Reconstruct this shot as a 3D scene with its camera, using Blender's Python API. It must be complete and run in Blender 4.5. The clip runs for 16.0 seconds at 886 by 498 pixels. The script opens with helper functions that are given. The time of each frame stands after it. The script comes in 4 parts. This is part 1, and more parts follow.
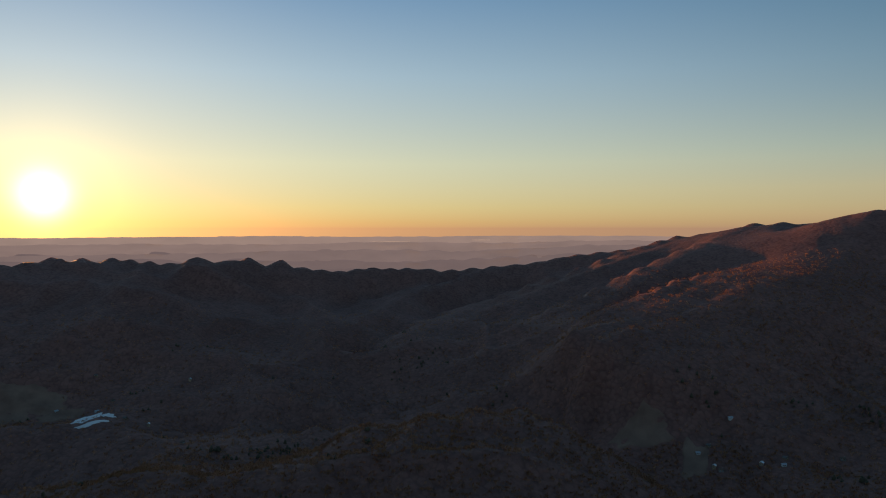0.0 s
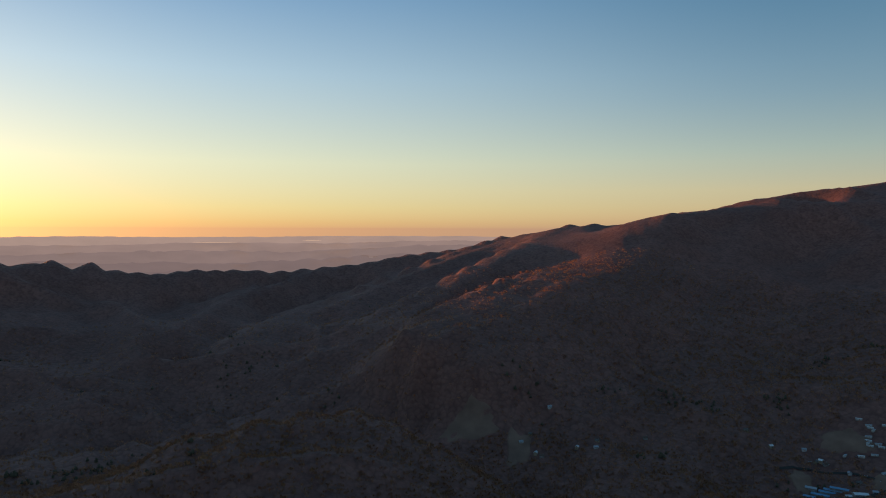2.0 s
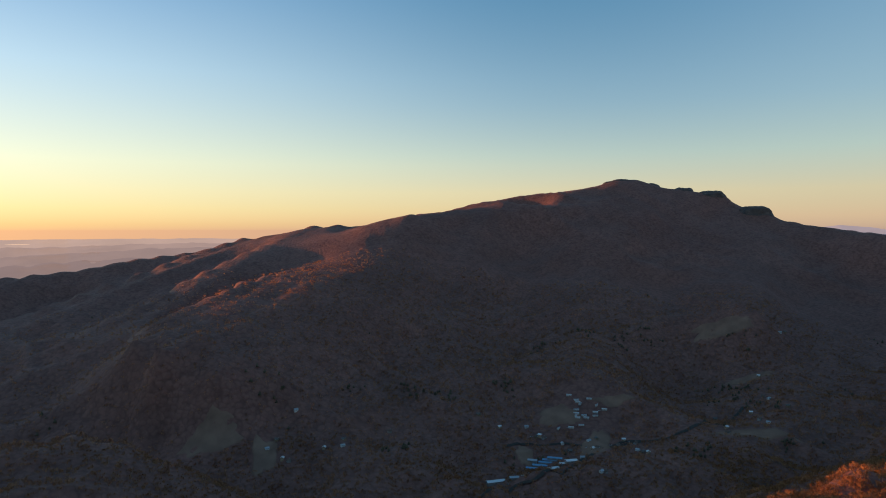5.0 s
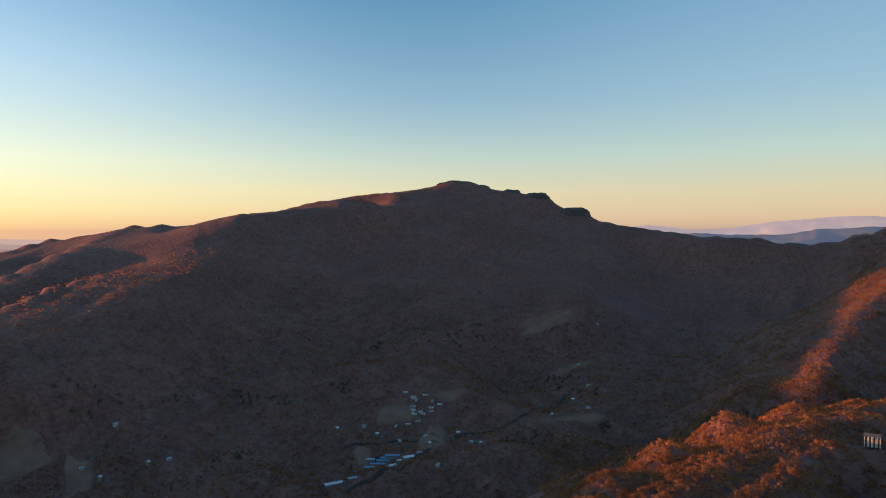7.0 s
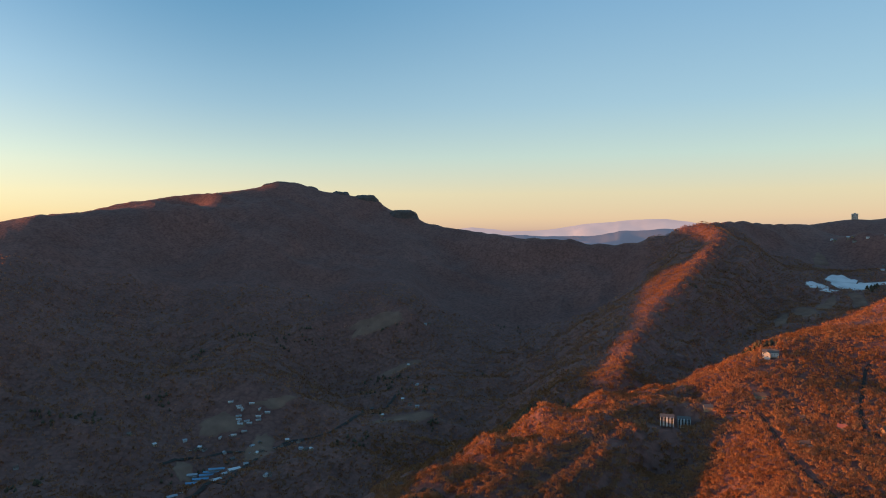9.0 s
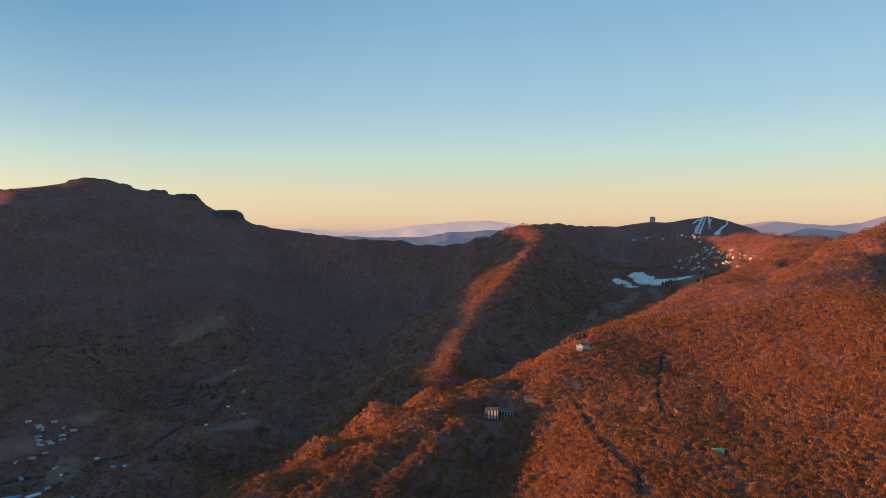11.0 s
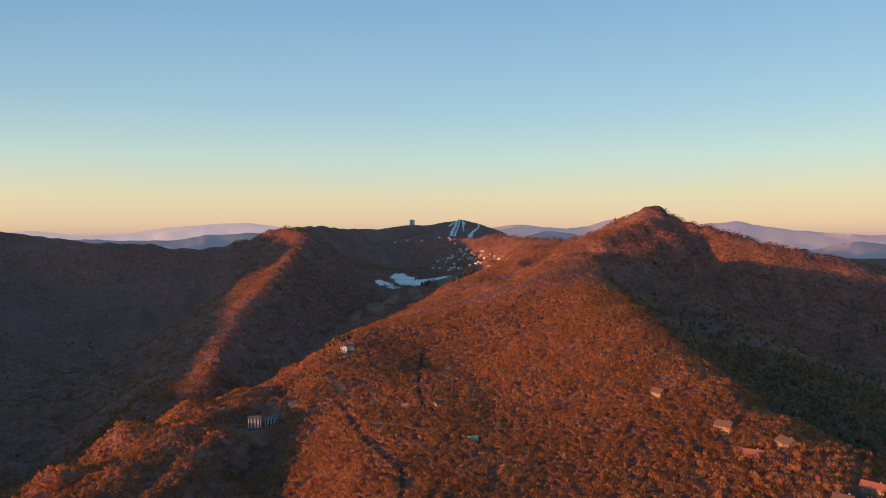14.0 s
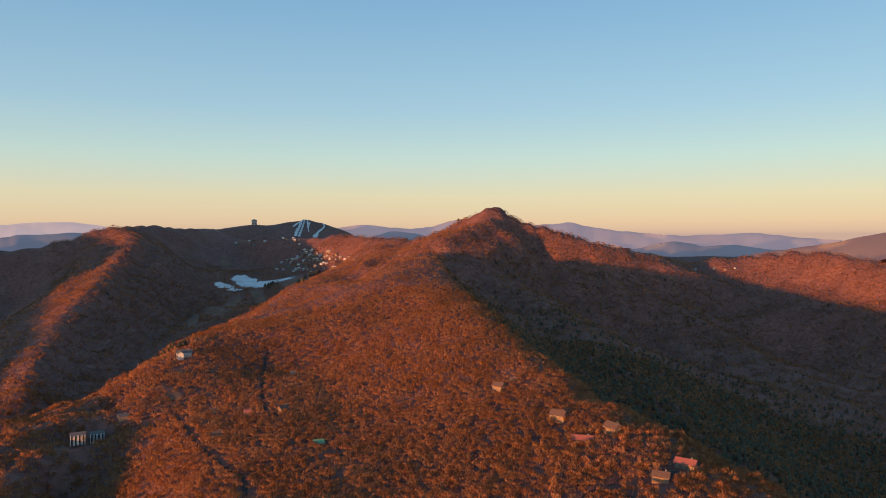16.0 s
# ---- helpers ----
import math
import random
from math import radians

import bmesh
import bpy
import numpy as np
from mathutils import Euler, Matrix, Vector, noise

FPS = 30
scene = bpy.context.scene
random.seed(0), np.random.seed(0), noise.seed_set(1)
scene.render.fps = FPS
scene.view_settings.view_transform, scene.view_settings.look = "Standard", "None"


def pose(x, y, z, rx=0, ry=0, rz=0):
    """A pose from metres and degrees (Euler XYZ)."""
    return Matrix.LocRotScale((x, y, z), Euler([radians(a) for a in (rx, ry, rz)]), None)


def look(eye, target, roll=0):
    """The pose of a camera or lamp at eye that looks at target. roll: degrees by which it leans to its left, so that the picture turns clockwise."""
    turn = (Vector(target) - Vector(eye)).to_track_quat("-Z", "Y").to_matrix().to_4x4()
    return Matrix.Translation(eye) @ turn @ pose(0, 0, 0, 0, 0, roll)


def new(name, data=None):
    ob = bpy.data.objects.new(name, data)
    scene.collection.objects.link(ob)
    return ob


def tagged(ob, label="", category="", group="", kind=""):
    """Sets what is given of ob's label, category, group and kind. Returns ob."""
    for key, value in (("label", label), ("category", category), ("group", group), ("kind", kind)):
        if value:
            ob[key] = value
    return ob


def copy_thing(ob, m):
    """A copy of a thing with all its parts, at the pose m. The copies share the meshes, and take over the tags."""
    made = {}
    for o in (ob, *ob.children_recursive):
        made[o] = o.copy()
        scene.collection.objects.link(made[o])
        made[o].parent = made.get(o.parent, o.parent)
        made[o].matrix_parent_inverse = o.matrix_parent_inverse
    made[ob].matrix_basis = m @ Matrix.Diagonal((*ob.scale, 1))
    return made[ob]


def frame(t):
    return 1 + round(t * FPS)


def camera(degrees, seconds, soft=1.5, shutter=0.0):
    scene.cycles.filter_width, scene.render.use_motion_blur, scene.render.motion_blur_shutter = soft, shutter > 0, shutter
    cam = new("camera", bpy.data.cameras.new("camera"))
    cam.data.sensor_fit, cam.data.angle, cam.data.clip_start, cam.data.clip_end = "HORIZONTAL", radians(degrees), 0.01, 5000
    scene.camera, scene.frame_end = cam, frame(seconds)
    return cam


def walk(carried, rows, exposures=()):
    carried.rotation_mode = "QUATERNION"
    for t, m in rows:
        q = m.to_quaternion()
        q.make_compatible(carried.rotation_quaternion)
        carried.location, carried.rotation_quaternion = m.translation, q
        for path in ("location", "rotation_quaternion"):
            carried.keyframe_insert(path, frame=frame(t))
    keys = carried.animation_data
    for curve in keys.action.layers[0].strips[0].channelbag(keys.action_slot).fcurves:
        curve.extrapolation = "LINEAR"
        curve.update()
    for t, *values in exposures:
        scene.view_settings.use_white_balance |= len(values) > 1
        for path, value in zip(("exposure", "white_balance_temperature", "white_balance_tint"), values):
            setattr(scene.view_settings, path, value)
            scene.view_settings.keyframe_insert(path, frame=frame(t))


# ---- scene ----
# The camera hovers in one place and turns: time, pitch, roll and yaw in degrees.
TURN = [
    (0.0, -1.72, -0.01, 1.60),
    (0.5, -1.67, 0.02, -1.84),
    (1.0, -1.62, 0.08, -5.25),
    (1.5, -1.68, -0.09, -8.65),
    (2.0, -1.67, -0.18, -12.06),
    (2.5, -1.64, -0.05, -15.54),
    (3.0, -1.60, 0.01, -19.04),
    (3.5, -1.58, -0.07, -22.46),
    (4.0, -1.56, -0.01, -25.88),
    (6.5, -1.60, 0.10, -42.74),
    (7.0, -1.60, 0.12, -45.99),
    (7.5, -1.55, 0.18, -49.26),
    (8.0, -1.52, 0.20, -52.67),
    (8.5, -1.48, 0.19, -56.16),
    (9.0, -1.46, 0.18, -59.85),
    (9.5, -1.45, 0.17, -63.56),
    (12.0, -1.36, 0.10, -79.93),
    (12.5, -1.34, 0.14, -83.14),
    (13.0, -1.31, 0.13, -86.35),
    (13.5, -1.28, 0.13, -89.54),
    (14.0, -1.23, 0.16, -92.71),
    (14.5, -1.19, 0.16, -95.80),
    (15.0, -1.17, 0.14, -98.88),
    (15.5, -1.18, 0.12, -101.87),
    (16.0, -1.24, 0.11, -105.22),
]
cam = camera(64.45, 16.0, soft=1.0)
walk(cam, [(t, pose(0, 0, 0, 90 + p, r, y)) for t, p, r, y in TURN],
     exposures=[(0.0, -0.3), (1.0, -0.22), (2.0, 0.0), (3.5, 0.24), (5.0, 0.42), (7.0, 0.58), (9.0, 0.68), (16.0, 0.64)])

# ---------------------------------------------------------------- light
SUN_AZ, SUN_EL = -31.2, 2.34          # degrees from the y axis to the right, and up


def bearing(az, el):
    a, e = radians(az), radians(el)
    return Vector((math.sin(a) * math.cos(e), math.cos(a) * math.cos(e), math.sin(e)))


SUN_DIR = bearing(SUN_AZ, SUN_EL)
sun = new("sun", bpy.data.lights.new("sun", "SUN"))
sun.data.energy, sun.data.angle, sun.data.color = 5.0, radians(0.6), (1.0, 0.362, 0.092)
sun.matrix_world = look((0, 0, 0), -SUN_DIR)


class Nodes:
    """Short hand for a node tree."""

    def __init__(self, tree):
        self.tree = tree
        tree.nodes.clear()

    def add(self, kind, inputs=None, **props):
        n = self.tree.nodes.new("ShaderNode" + kind)
        for k, v in props.items():
            setattr(n, k, v)
        for k, v in (inputs or {}).items():
            if isinstance(v, bpy.types.NodeSocket):
                self.tree.links.new(v, n.inputs[k])
            else:
                n.inputs[k].default_value = v
        return n

    def math(self, op, a, b=0.0, c=0.0, clamp=False):
        n = self.add("Math", {0: a, 1: b, 2: c}, operation=op)
        n.use_clamp = clamp
        return n.outputs[0]

    def vmath(self, op, a, b=(0, 0, 0)):
        n = self.add("VectorMath", {0: a, 1: b}, operation=op)
        return n.outputs["Value"] if op in ("DOT_PRODUCT", "LENGTH") else n.outputs[0]

    def mix(self, fac, a, b, blend="MIX"):
        n = self.add("Mix", data_type="RGBA", blend_type=blend)
        for k, v in ((0, fac), (6, a), (7, b)):
            if isinstance(v, bpy.types.NodeSocket):
                self.tree.links.new(v, n.inputs[k])
            else:
                n.inputs[k].default_value = v
        return n.outputs[2]

    def ramp(self, fac, stops, mode="LINEAR"):
        n = self.add("ValToRGB", {0: fac})
        n.color_ramp.interpolation = mode
        while len(n.color_ramp.elements) < len(stops):
            n.color_ramp.elements.new(0.5)
        for e, (p, c) in zip(n.color_ramp.elements, stops):
            e.position, e.color = p, (*c, 1) if len(c) == 3 else c
        return n.outputs[0]

    def noise(self, vec, scale, detail=4.0, rough=0.55):
        return self.add("TexNoise", {"Vector": vec, "Scale": scale, "Detail": detail, "Roughness": rough}).outputs["Fac"]

    def link(self, a, b):
        self.tree.links.new(a, b)


def make_world():
    w = bpy.data.worlds.new("sky")
    w.use_nodes = True
    scene.world = w
    n = Nodes(w.node_tree)
    d = n.vmath("NORMALIZE", n.add("TexCoord").outputs["Generated"])
    z = n.add("SeparateXYZ", {0: d}).outputs[2]
    up = n.math("POWER", n.math("MAXIMUM", z, 0.0), 0.5)
    away = n.ramp(up, [(0.0, (0.51, 0.37, 0.345)), (0.132, (0.72, 0.53, 0.385)), (0.229, (0.72, 0.62, 0.43)), (0.323, (0.53, 0.66, 0.60)),
                       (0.417, (0.36, 0.55, 0.66)), (0.556, (0.22, 0.42, 0.62)), (0.84, (0.12, 0.26, 0.45)), (1.0, (0.10, 0.22, 0.40))])
    toward = n.ramp(up, [(0.0, (0.95, 0.50, 0.30)), (0.09, (1.1, 0.71, 0.31)), (0.17, (1.24, 1.0, 0.46)), (0.3, (1.3, 1.25, 0.84)),
                         (0.456, (0.77, 1.0, 1.15)), (0.556, (0.36, 0.62, 0.95)), (0.84, (0.15, 0.30, 0.52)), (1.0, (0.10, 0.22, 0.40))])
    flat = Vector((SUN_DIR.x, SUN_DIR.y, 0)).normalized()
    side = n.math("MULTIPLY_ADD", n.vmath("DOT_PRODUCT", d, flat), 0.5, 0.5)
    w_sun = n.math("POWER", side, 3.6)
    c = n.mix(w_sun, away, toward)
    band = n.math("DIVIDE", n.math("SUBTRACT", n.vmath("DOT_PRODUCT", d, flat), 0.27), 0.36)
    dip = n.math("POWER", 2.718, n.math("MULTIPLY", n.math("MULTIPLY", band, band), -1.0))
    high = n.math("MULTIPLY_ADD", up, 2.4, -0.55, clamp=True)
    dip = n.math("MULTIPLY", n.math("MULTIPLY", dip, high), 0.74)
    c = n.mix(dip, c, (0.03, 0.20, 0.37, 1))
    near = n.math("MAXIMUM", n.vmath("DOT_PRODUCT", d, SUN_DIR), 0.0)
    for power, col, gain in ((3000.0, (1.0, 0.9, 0.6), 4.5), (260.0, (1.0, 0.7, 0.25), 0.8), (22.0, (1.0, 0.8, 0.5), 0.25)):
        g = n.math("MULTIPLY", n.math("POWER", near, power), gain)
        c = n.mix(1.0, c, n.vmath("MULTIPLY", n.add("CombineXYZ", {0: g, 1: g, 2: g}).outputs[0], col), "ADD")
    sky = n.add("TexSky", sky_type="NISHITA", sun_disc=False, sun_elevation=radians(SUN_EL), sun_rotation=radians(SUN_AZ),
                altitude=1200.0, air_density=1.0, dust_density=0.6, ozone_density=2.0)
    clear = n.add("Background", {"Color": sky.outputs[0], "Strength": 0.05})
    bg = n.add("Background", {"Color": c, "Strength": 0.56})
    both = n.add("AddShader", {0: clear.outputs[0], 1: bg.outputs[0]})
    n.link(both.outputs[0], n.add("OutputWorld").inputs[0])


make_world()


# ---------------------------------------------------------------- materials
def material(name, build, **kw):
    m = bpy.data.materials.new(name)
    m.use_nodes = True
    n = Nodes(m.node_tree)
    n.link(build(n, **kw), n.add("OutputMaterial").inputs[0])
    return m


def position(n):
    return n.add("NewGeometry").outputs["Position"]


def forest_floor(n):
    p = position(n)
    big = n.noise(p, 0.004, 3)
    mid = n.noise(p, 0.03, 4)
    fine = n.noise(p, 0.11, 3, 0.6)
    c = n.ramp(mid, [(0.3, (0.172, 0.08, 0.066)), (0.5, (0.212, 0.1, 0.081)), (0.7, (0.26, 0.123, 0.099))])
    c = n.mix(n.math("MULTIPLY", n.ramp(big, [(0.42, (0, 0, 0)), (0.6, (1, 1, 1))]), 0.65), c, (0.152, 0.072, 0.06, 1))
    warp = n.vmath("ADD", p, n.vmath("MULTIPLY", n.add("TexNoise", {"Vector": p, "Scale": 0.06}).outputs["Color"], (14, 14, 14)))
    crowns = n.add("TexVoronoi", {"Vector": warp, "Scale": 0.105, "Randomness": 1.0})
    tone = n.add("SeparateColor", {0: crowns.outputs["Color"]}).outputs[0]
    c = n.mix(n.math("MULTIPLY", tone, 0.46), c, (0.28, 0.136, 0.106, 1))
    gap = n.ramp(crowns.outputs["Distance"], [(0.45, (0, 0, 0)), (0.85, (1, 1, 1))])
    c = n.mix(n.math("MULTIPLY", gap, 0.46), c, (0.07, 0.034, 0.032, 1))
    dome = n.math("MULTIPLY_ADD", crowns.outputs["Distance"], -1.0, n.math("MULTIPLY", fine, 0.5))
    bump2 = n.add("Bump", {"Height": dome, "Distance": 5.0, "Strength": 0.42})
    return n.add("BsdfPrincipled", {"Base Color": c, "Roughness": 0.75, "Specular IOR Level": 0.12, "Specular Tint": (1.0, 0.72, 0.55, 1), "Normal": bump2.outputs[0]}).outputs[0]


# Far haze painted as emission: the surface glows in the haze's tint.
def haze_glow(n, base=(0.3, 0.22, 0.24), glow=0.25):
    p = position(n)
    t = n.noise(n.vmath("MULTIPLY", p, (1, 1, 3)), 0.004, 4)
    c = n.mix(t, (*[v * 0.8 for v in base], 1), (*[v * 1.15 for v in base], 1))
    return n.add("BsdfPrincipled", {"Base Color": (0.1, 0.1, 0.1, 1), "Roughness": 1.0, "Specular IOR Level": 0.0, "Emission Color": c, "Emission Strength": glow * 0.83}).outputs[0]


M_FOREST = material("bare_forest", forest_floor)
# The far plain glows with haze put into its colour.
M_PLAIN = material("hazy_plain", haze_glow, base=(0.29, 0.19, 0.17), glow=0.8)

# ---------------------------------------------------------------- the land
# Ridge and stream lines: bearing, height angle and distance in degrees and metres, as seen from the hovering point.
LINES = dict(
    left_hills=[(-45, -2.4, 2900), (-34, -2.51, 2900), (-30.8, -2.07, 3000), (-26.8, -2.14, 3000), (-22.9, -2.6, 2900), (-20.9, -2.22, 2900),
                (-18.8, -2.5, 2950), (-17.1, -2.25, 3000), (-14.5, -2.48, 3000), (-12.7, -3.13, 3000), (-10, -3.39, 3050), (-7.3, -3.13, 3080),
                (-4.5, -3.19, 3100), (-0.9, -3.33, 3150), (2.4, -3.04, 3200), (6, -2.7, 3200), (9.2, -2.09, 3250), (14, -1.47, 3300),
                (18.5, -0.48, 3300), (22.5, 0.08, 3250), (24.2, 0.45, 3200), (26.2, 0.32, 3150)],
    knob_spur=[(30.1, 1.38, 2680), (28.4, -1.45, 2350), (26.3, -2.73, 2130), (21.9, -4.02, 1920), (18.9, -5.84, 1750), (16.7, -7.11, 1640),
               (13.6, -7.66, 1560), (10.4, -8.7, 1480)],
    big_crest=[(26.2, 0.32, 3150), (32.3, 1.29, 3350), (34.9, 2.11, 3400), (40.8, 2.76, 3500), (45.4, 3.36, 3550), (46, 3.86, 3550), (48.1, 3.9, 3550),
               (49.7, 3.35, 3550), (50.2, 3.0, 3540), (51.5, 3.12, 3520), (52.6, 2.82, 3500), (53.6, 2.88, 3480), (54.7, 2.45, 3450), (55.2, 1.75, 3430), (56.6, 1.68, 3410),
               (57.4, 1.45, 3400), (58.1, 0.85, 3380), (60.7, 0.22, 3300), (64.1, -0.12, 3200), (65.3, -0.4, 3150), (67.3, -0.5, 3100), (70.1, -0.6, 3000),
               (72.3, -1.0, 2950), (74.2, -1.0, 2900), (76.2, -0.53, 2850), (78.8, 0.33, 2880), (80, 0.64, 2900)],
    big_front=[(26.2, 0.32, 3000), (30.1, 1.38, 2700), (31.6, 1.35, 2780), (35.8, 1.3, 2850), (39.4, 2.03, 2950), (44.9, 1.99, 3050), (48, 1.9, 3150)],
    spur_a=[(44.9, 1.99, 3050), (45, -3, 2500), (44, -8, 1950), (44.5, -11, 1620)],
    spur_b=[(55, 1.7, 3400), (56, -2, 2800), (57, -6, 2150)],
    spur_c=[(35.8, 1.3, 2850), (34.5, -5, 2200), (33, -11, 1650)],
    left_spur_a=[(24.2, 0.45, 3150), (21.4, -1.0, 2820), (17.5, -2.8, 2500), (13, -4.9, 2200), (8, -7.4, 1950)],
    left_spur_b=[(18.5, -0.48, 3250), (14.5, -2.0, 2950), (9, -3.9, 2650), (3, -6.2, 2350)],
    left_spur_c=[(2.4, -3.04, 3180), (-4, -5.2, 2700), (-9, -7.5, 2250)],
    left_dell_a=[(22.5, -1.3, 2650), (18.5, -4.7, 2300), (13.5, -7.0, 2000)],
    left_dell_b=[(17.5, -2.2, 2850), (12, -4.9, 2500), (6, -7.0, 2150)],
    left_dell_c=[(8, -3.9, 2950), (1, -6.2, 2480), (-4, -8.4, 2080)],
    low_hill=[(-8, -15.6, 1140), (-2.8, -14.92, 1150), (1.1, -14.33, 1180), (4.8, -14.22, 1200), (8.2, -15.3, 1180), (12, -17.4, 1150)],
    stream=[(-45, -12.5, 1800), (-28, -13.75, 1620), (-22, -16.2, 1370), (-12, -15.4, 1450), (0, -14.9, 1500), (8, -14.9, 1500), (13, -16.4, 1360),
            (24.4, -17.1, 1290), (37, -20, 1080), (41.1, -18.5, 1180), (51.3, -16.8, 1290), (58.5, -13.1, 1620), (60, -10, 2000), (63, -6.5, 2500),
            (67.5, -4.6, 2720), (70.5, -3.2, 2800)],
    middle_ridge=[(80, 0.64, 2900), (81.4, 0.12, 2700), (81.4, -0.53, 2550), (80, -2.04, 2280), (79, -3.36, 2050), (76.3, -6.26, 1700),
                  (75, -8.49, 1450), (74.1, -10.7, 1270), (73.3, -13.6, 1180)],
    behind_middle=[(80, 0.64, 2900), (83, 0.72, 3100), (85.7, 0.5, 3300), (87.6, 0.4, 3700), (90.2, 0.76, 4000), (92.3, 0.61, 4100), (93, 0.97, 4200),
                   (94.3, 1.19, 4300), (95.7, 0.82, 4300), (97, 0.37, 4300), (97.8, 0.05, 4300)],
    side_valley=[(75, -14.2, 1120), (79.2, -11, 1480), (82.9, -8.62, 1700), (85.5, -7.13, 1800), (88, -5.72, 2050), (90.2, -4.3, 2420), (88.6, -3.1, 2700),
                 (88, -2.68, 2900), (88.3, -1.5, 3150)],
    snow_edge=[(93.2, -3.62, 2500), (91.5, -3.6, 2560), (94, -3.0, 2650)],
    village_hill=[(88, -0.84, 3250), (90.7, -0.02, 3200), (93.4, -0.39, 3100), (96.5, 0.06, 3000), (99.5, -0.17, 2700), (101.6, -0.31, 2500), (103.4, -0.2, 2400),
                  (105.65, 0.6, 2290), (106.5, 1.12, 2260), (107.9, 1.76, 2230), (108.75, 2.17, 2210), (109.4, 2.22, 2205), (109.95, 2.2, 2200)],
    main_crest=[(109.95, 2.2, 2200), (109.25, 1.25, 2140), (107.9, 0.65, 2060), (105.6, -0.25, 1930), (104.1, -1.3, 1800), (104.6, -1.88, 1680), (105.5, -3.49, 1450),
                (108.7, -5.85, 1180), (111.5, -8.65, 940), (115.1, -11.05, 770), (119.5, -13.4, 655), (123.8, -15.2, 585), (129.4, -17.7, 505),
                (145, -25, 370), (175, -32, 290), (220, -25, 400), (235, -16, 800)],
    peak_right=[(109.95, 2.2, 2200), (110.35, 1.75, 2212), (111.2, 1.36, 2235), (112.2, 1.05, 2250), (113.5, 0.7, 2255), (114.7, 0.28, 2260), (115.5, 0.1, 2270), (116.3, -0.22, 2280), (117.9, -0.7, 2300), (119.2, -1.05, 2330), (120.6, -1.5, 2380), (122.2, -1.78, 2440),
                (124.3, -2.25, 2700), (128.5, -1.65, 2750), (131.6, -1.2, 2700), (133.4, -1.22, 2650), (137.5, -2.23, 2500), (146, -3.2, 2400), (170, -6, 1800)],
    peak_hollow=[(109.8, 0.95, 2180), (110.4, 0.2, 2200), (110.9, -0.8, 2170), (110.7, -2.2, 2040)],
    right_flank=[(107, -2.6, 1880), (112, -4.5, 1750), (116, -7, 1500), (119, -9.7, 1250), (123, -12.8, 1020), (128, -16, 860), (135, -21, 700), (150, -29, 560)],
    right_valley=[(117.0, -3.3, 2080), (121, -4.4, 2120), (124, -5.6, 2100), (127, -7.3, 2000), (131.6, -10, 1750), (137.6, -13.5, 1450), (150, -19, 1100), (180, -20, 950), (215, -15, 1300)],
    right_face=[(128.5, -3.4, 2600), (132, -4.2, 2450), (137.5, -6, 2200)],
    front_spur=[(35, -32, 450), (50, -26, 520), (56.8, -20.95, 640), (58.7, -18.6, 720), (63.3, -16.05, 800), (67.9, -13.56, 900), (72.4, -12.6, 980),
                (76.7, -11.87, 1020), (80, -10.94, 1070), (84, -8.3, 1220), (90.1, -6.0, 1480), (93.2, -4.0, 1850), (95.4, -3.2, 2050), (96.8, -2.53, 2300)],
    gorge=[(58, -19.6, 860), (62, -18, 960), (66, -16.4, 1060), (69.5, -15.3, 1130), (72.5, -14.7, 1160)],
    ravine=[(66, -25.6, 575), (74.8, -22.6, 675), (76.3, -18.7, 800), (78, -15.3, 915), (79.7, -13.6, 985)],
    near_slope=[(84.6, -14.6, 820), (86, -18.8, 640), (89.3, -21.6, 520), (100, -28, 380)],
    near_slope_b=[(91.4, -10.6, 1080), (91.8, -14.7, 780), (95.1, -18.3, 620)],
    near_slope_c=[(97, -9.8, 1080), (104, -13.6, 760), (110, -19.0, 530)],
    under=[(60, -35, 300), (74, -28, 400), (20, -38, 430), (-20, -32, 600)],
    behind=[(-60, -20, 1000), (-90, -20, 1000), (-120, -14, 1300)],
    back_rim=[(-60, -2.4, 3000), (-90, -2, 3000), (-120, -2, 3000), (-150, -2, 3000), (180, -1.5, 3000), (160, -1.5, 2900)],
    plain_in=[(-45, -3.2, 3700), (-20, -3.3, 3700), (0, -3.6, 3800), (12, -2.8, 3900), (22, -2.2, 3900)],
    behind_hills=[(-45, -3.6, 3250), (-24, -3.7, 3250), (-10, -4.2, 3350), (2, -3.9, 3500), (12, -2.9, 3600), (22, -1.4, 3600)],
    behind_big=[(28, -0.6, 3600), (34, 0.2, 3750), (42, 0.8, 3900), (50, 0.8, 3900), (56, -0.6, 3800), (62, -1.6, 3600), (70, -2.4, 3350), (76, -2.0, 3250), (80, -1.0, 3300), (84, -0.6, 3600)],
    far_big=[(30, -1.6, 4400), (50, -1.6, 4500), (66, -2.0, 4200), (78, -1.9, 4000), (84, -1.3, 3800)],
    behind_village=[(89, -1.0, 3600), (94, -0.8, 3650), (98, -1.4, 3500), (101, -1.8, 3100), (105, -1.6, 2850), (110, -1.0, 2750), (114, -1.5, 3000), (120, -2.6, 3100)],
    far_right=[(99, -1.3, 4300), (105, -1.6, 3700), (115, -1.9, 3700), (125, -2.6, 3300), (132, -2.4, 3200), (140, -3.4, 3100), (125, -1.8, 4000), (140, -1.8, 3900)],
)
RIM = [(az, -1.05 if az < 24 else -1.1, 4930) for az in range(-180, 180, 6)]


def place(az, el, d):
    a = radians(az)
    return (d * math.sin(a), d * math.cos(a), d * math.tan(radians(el)))


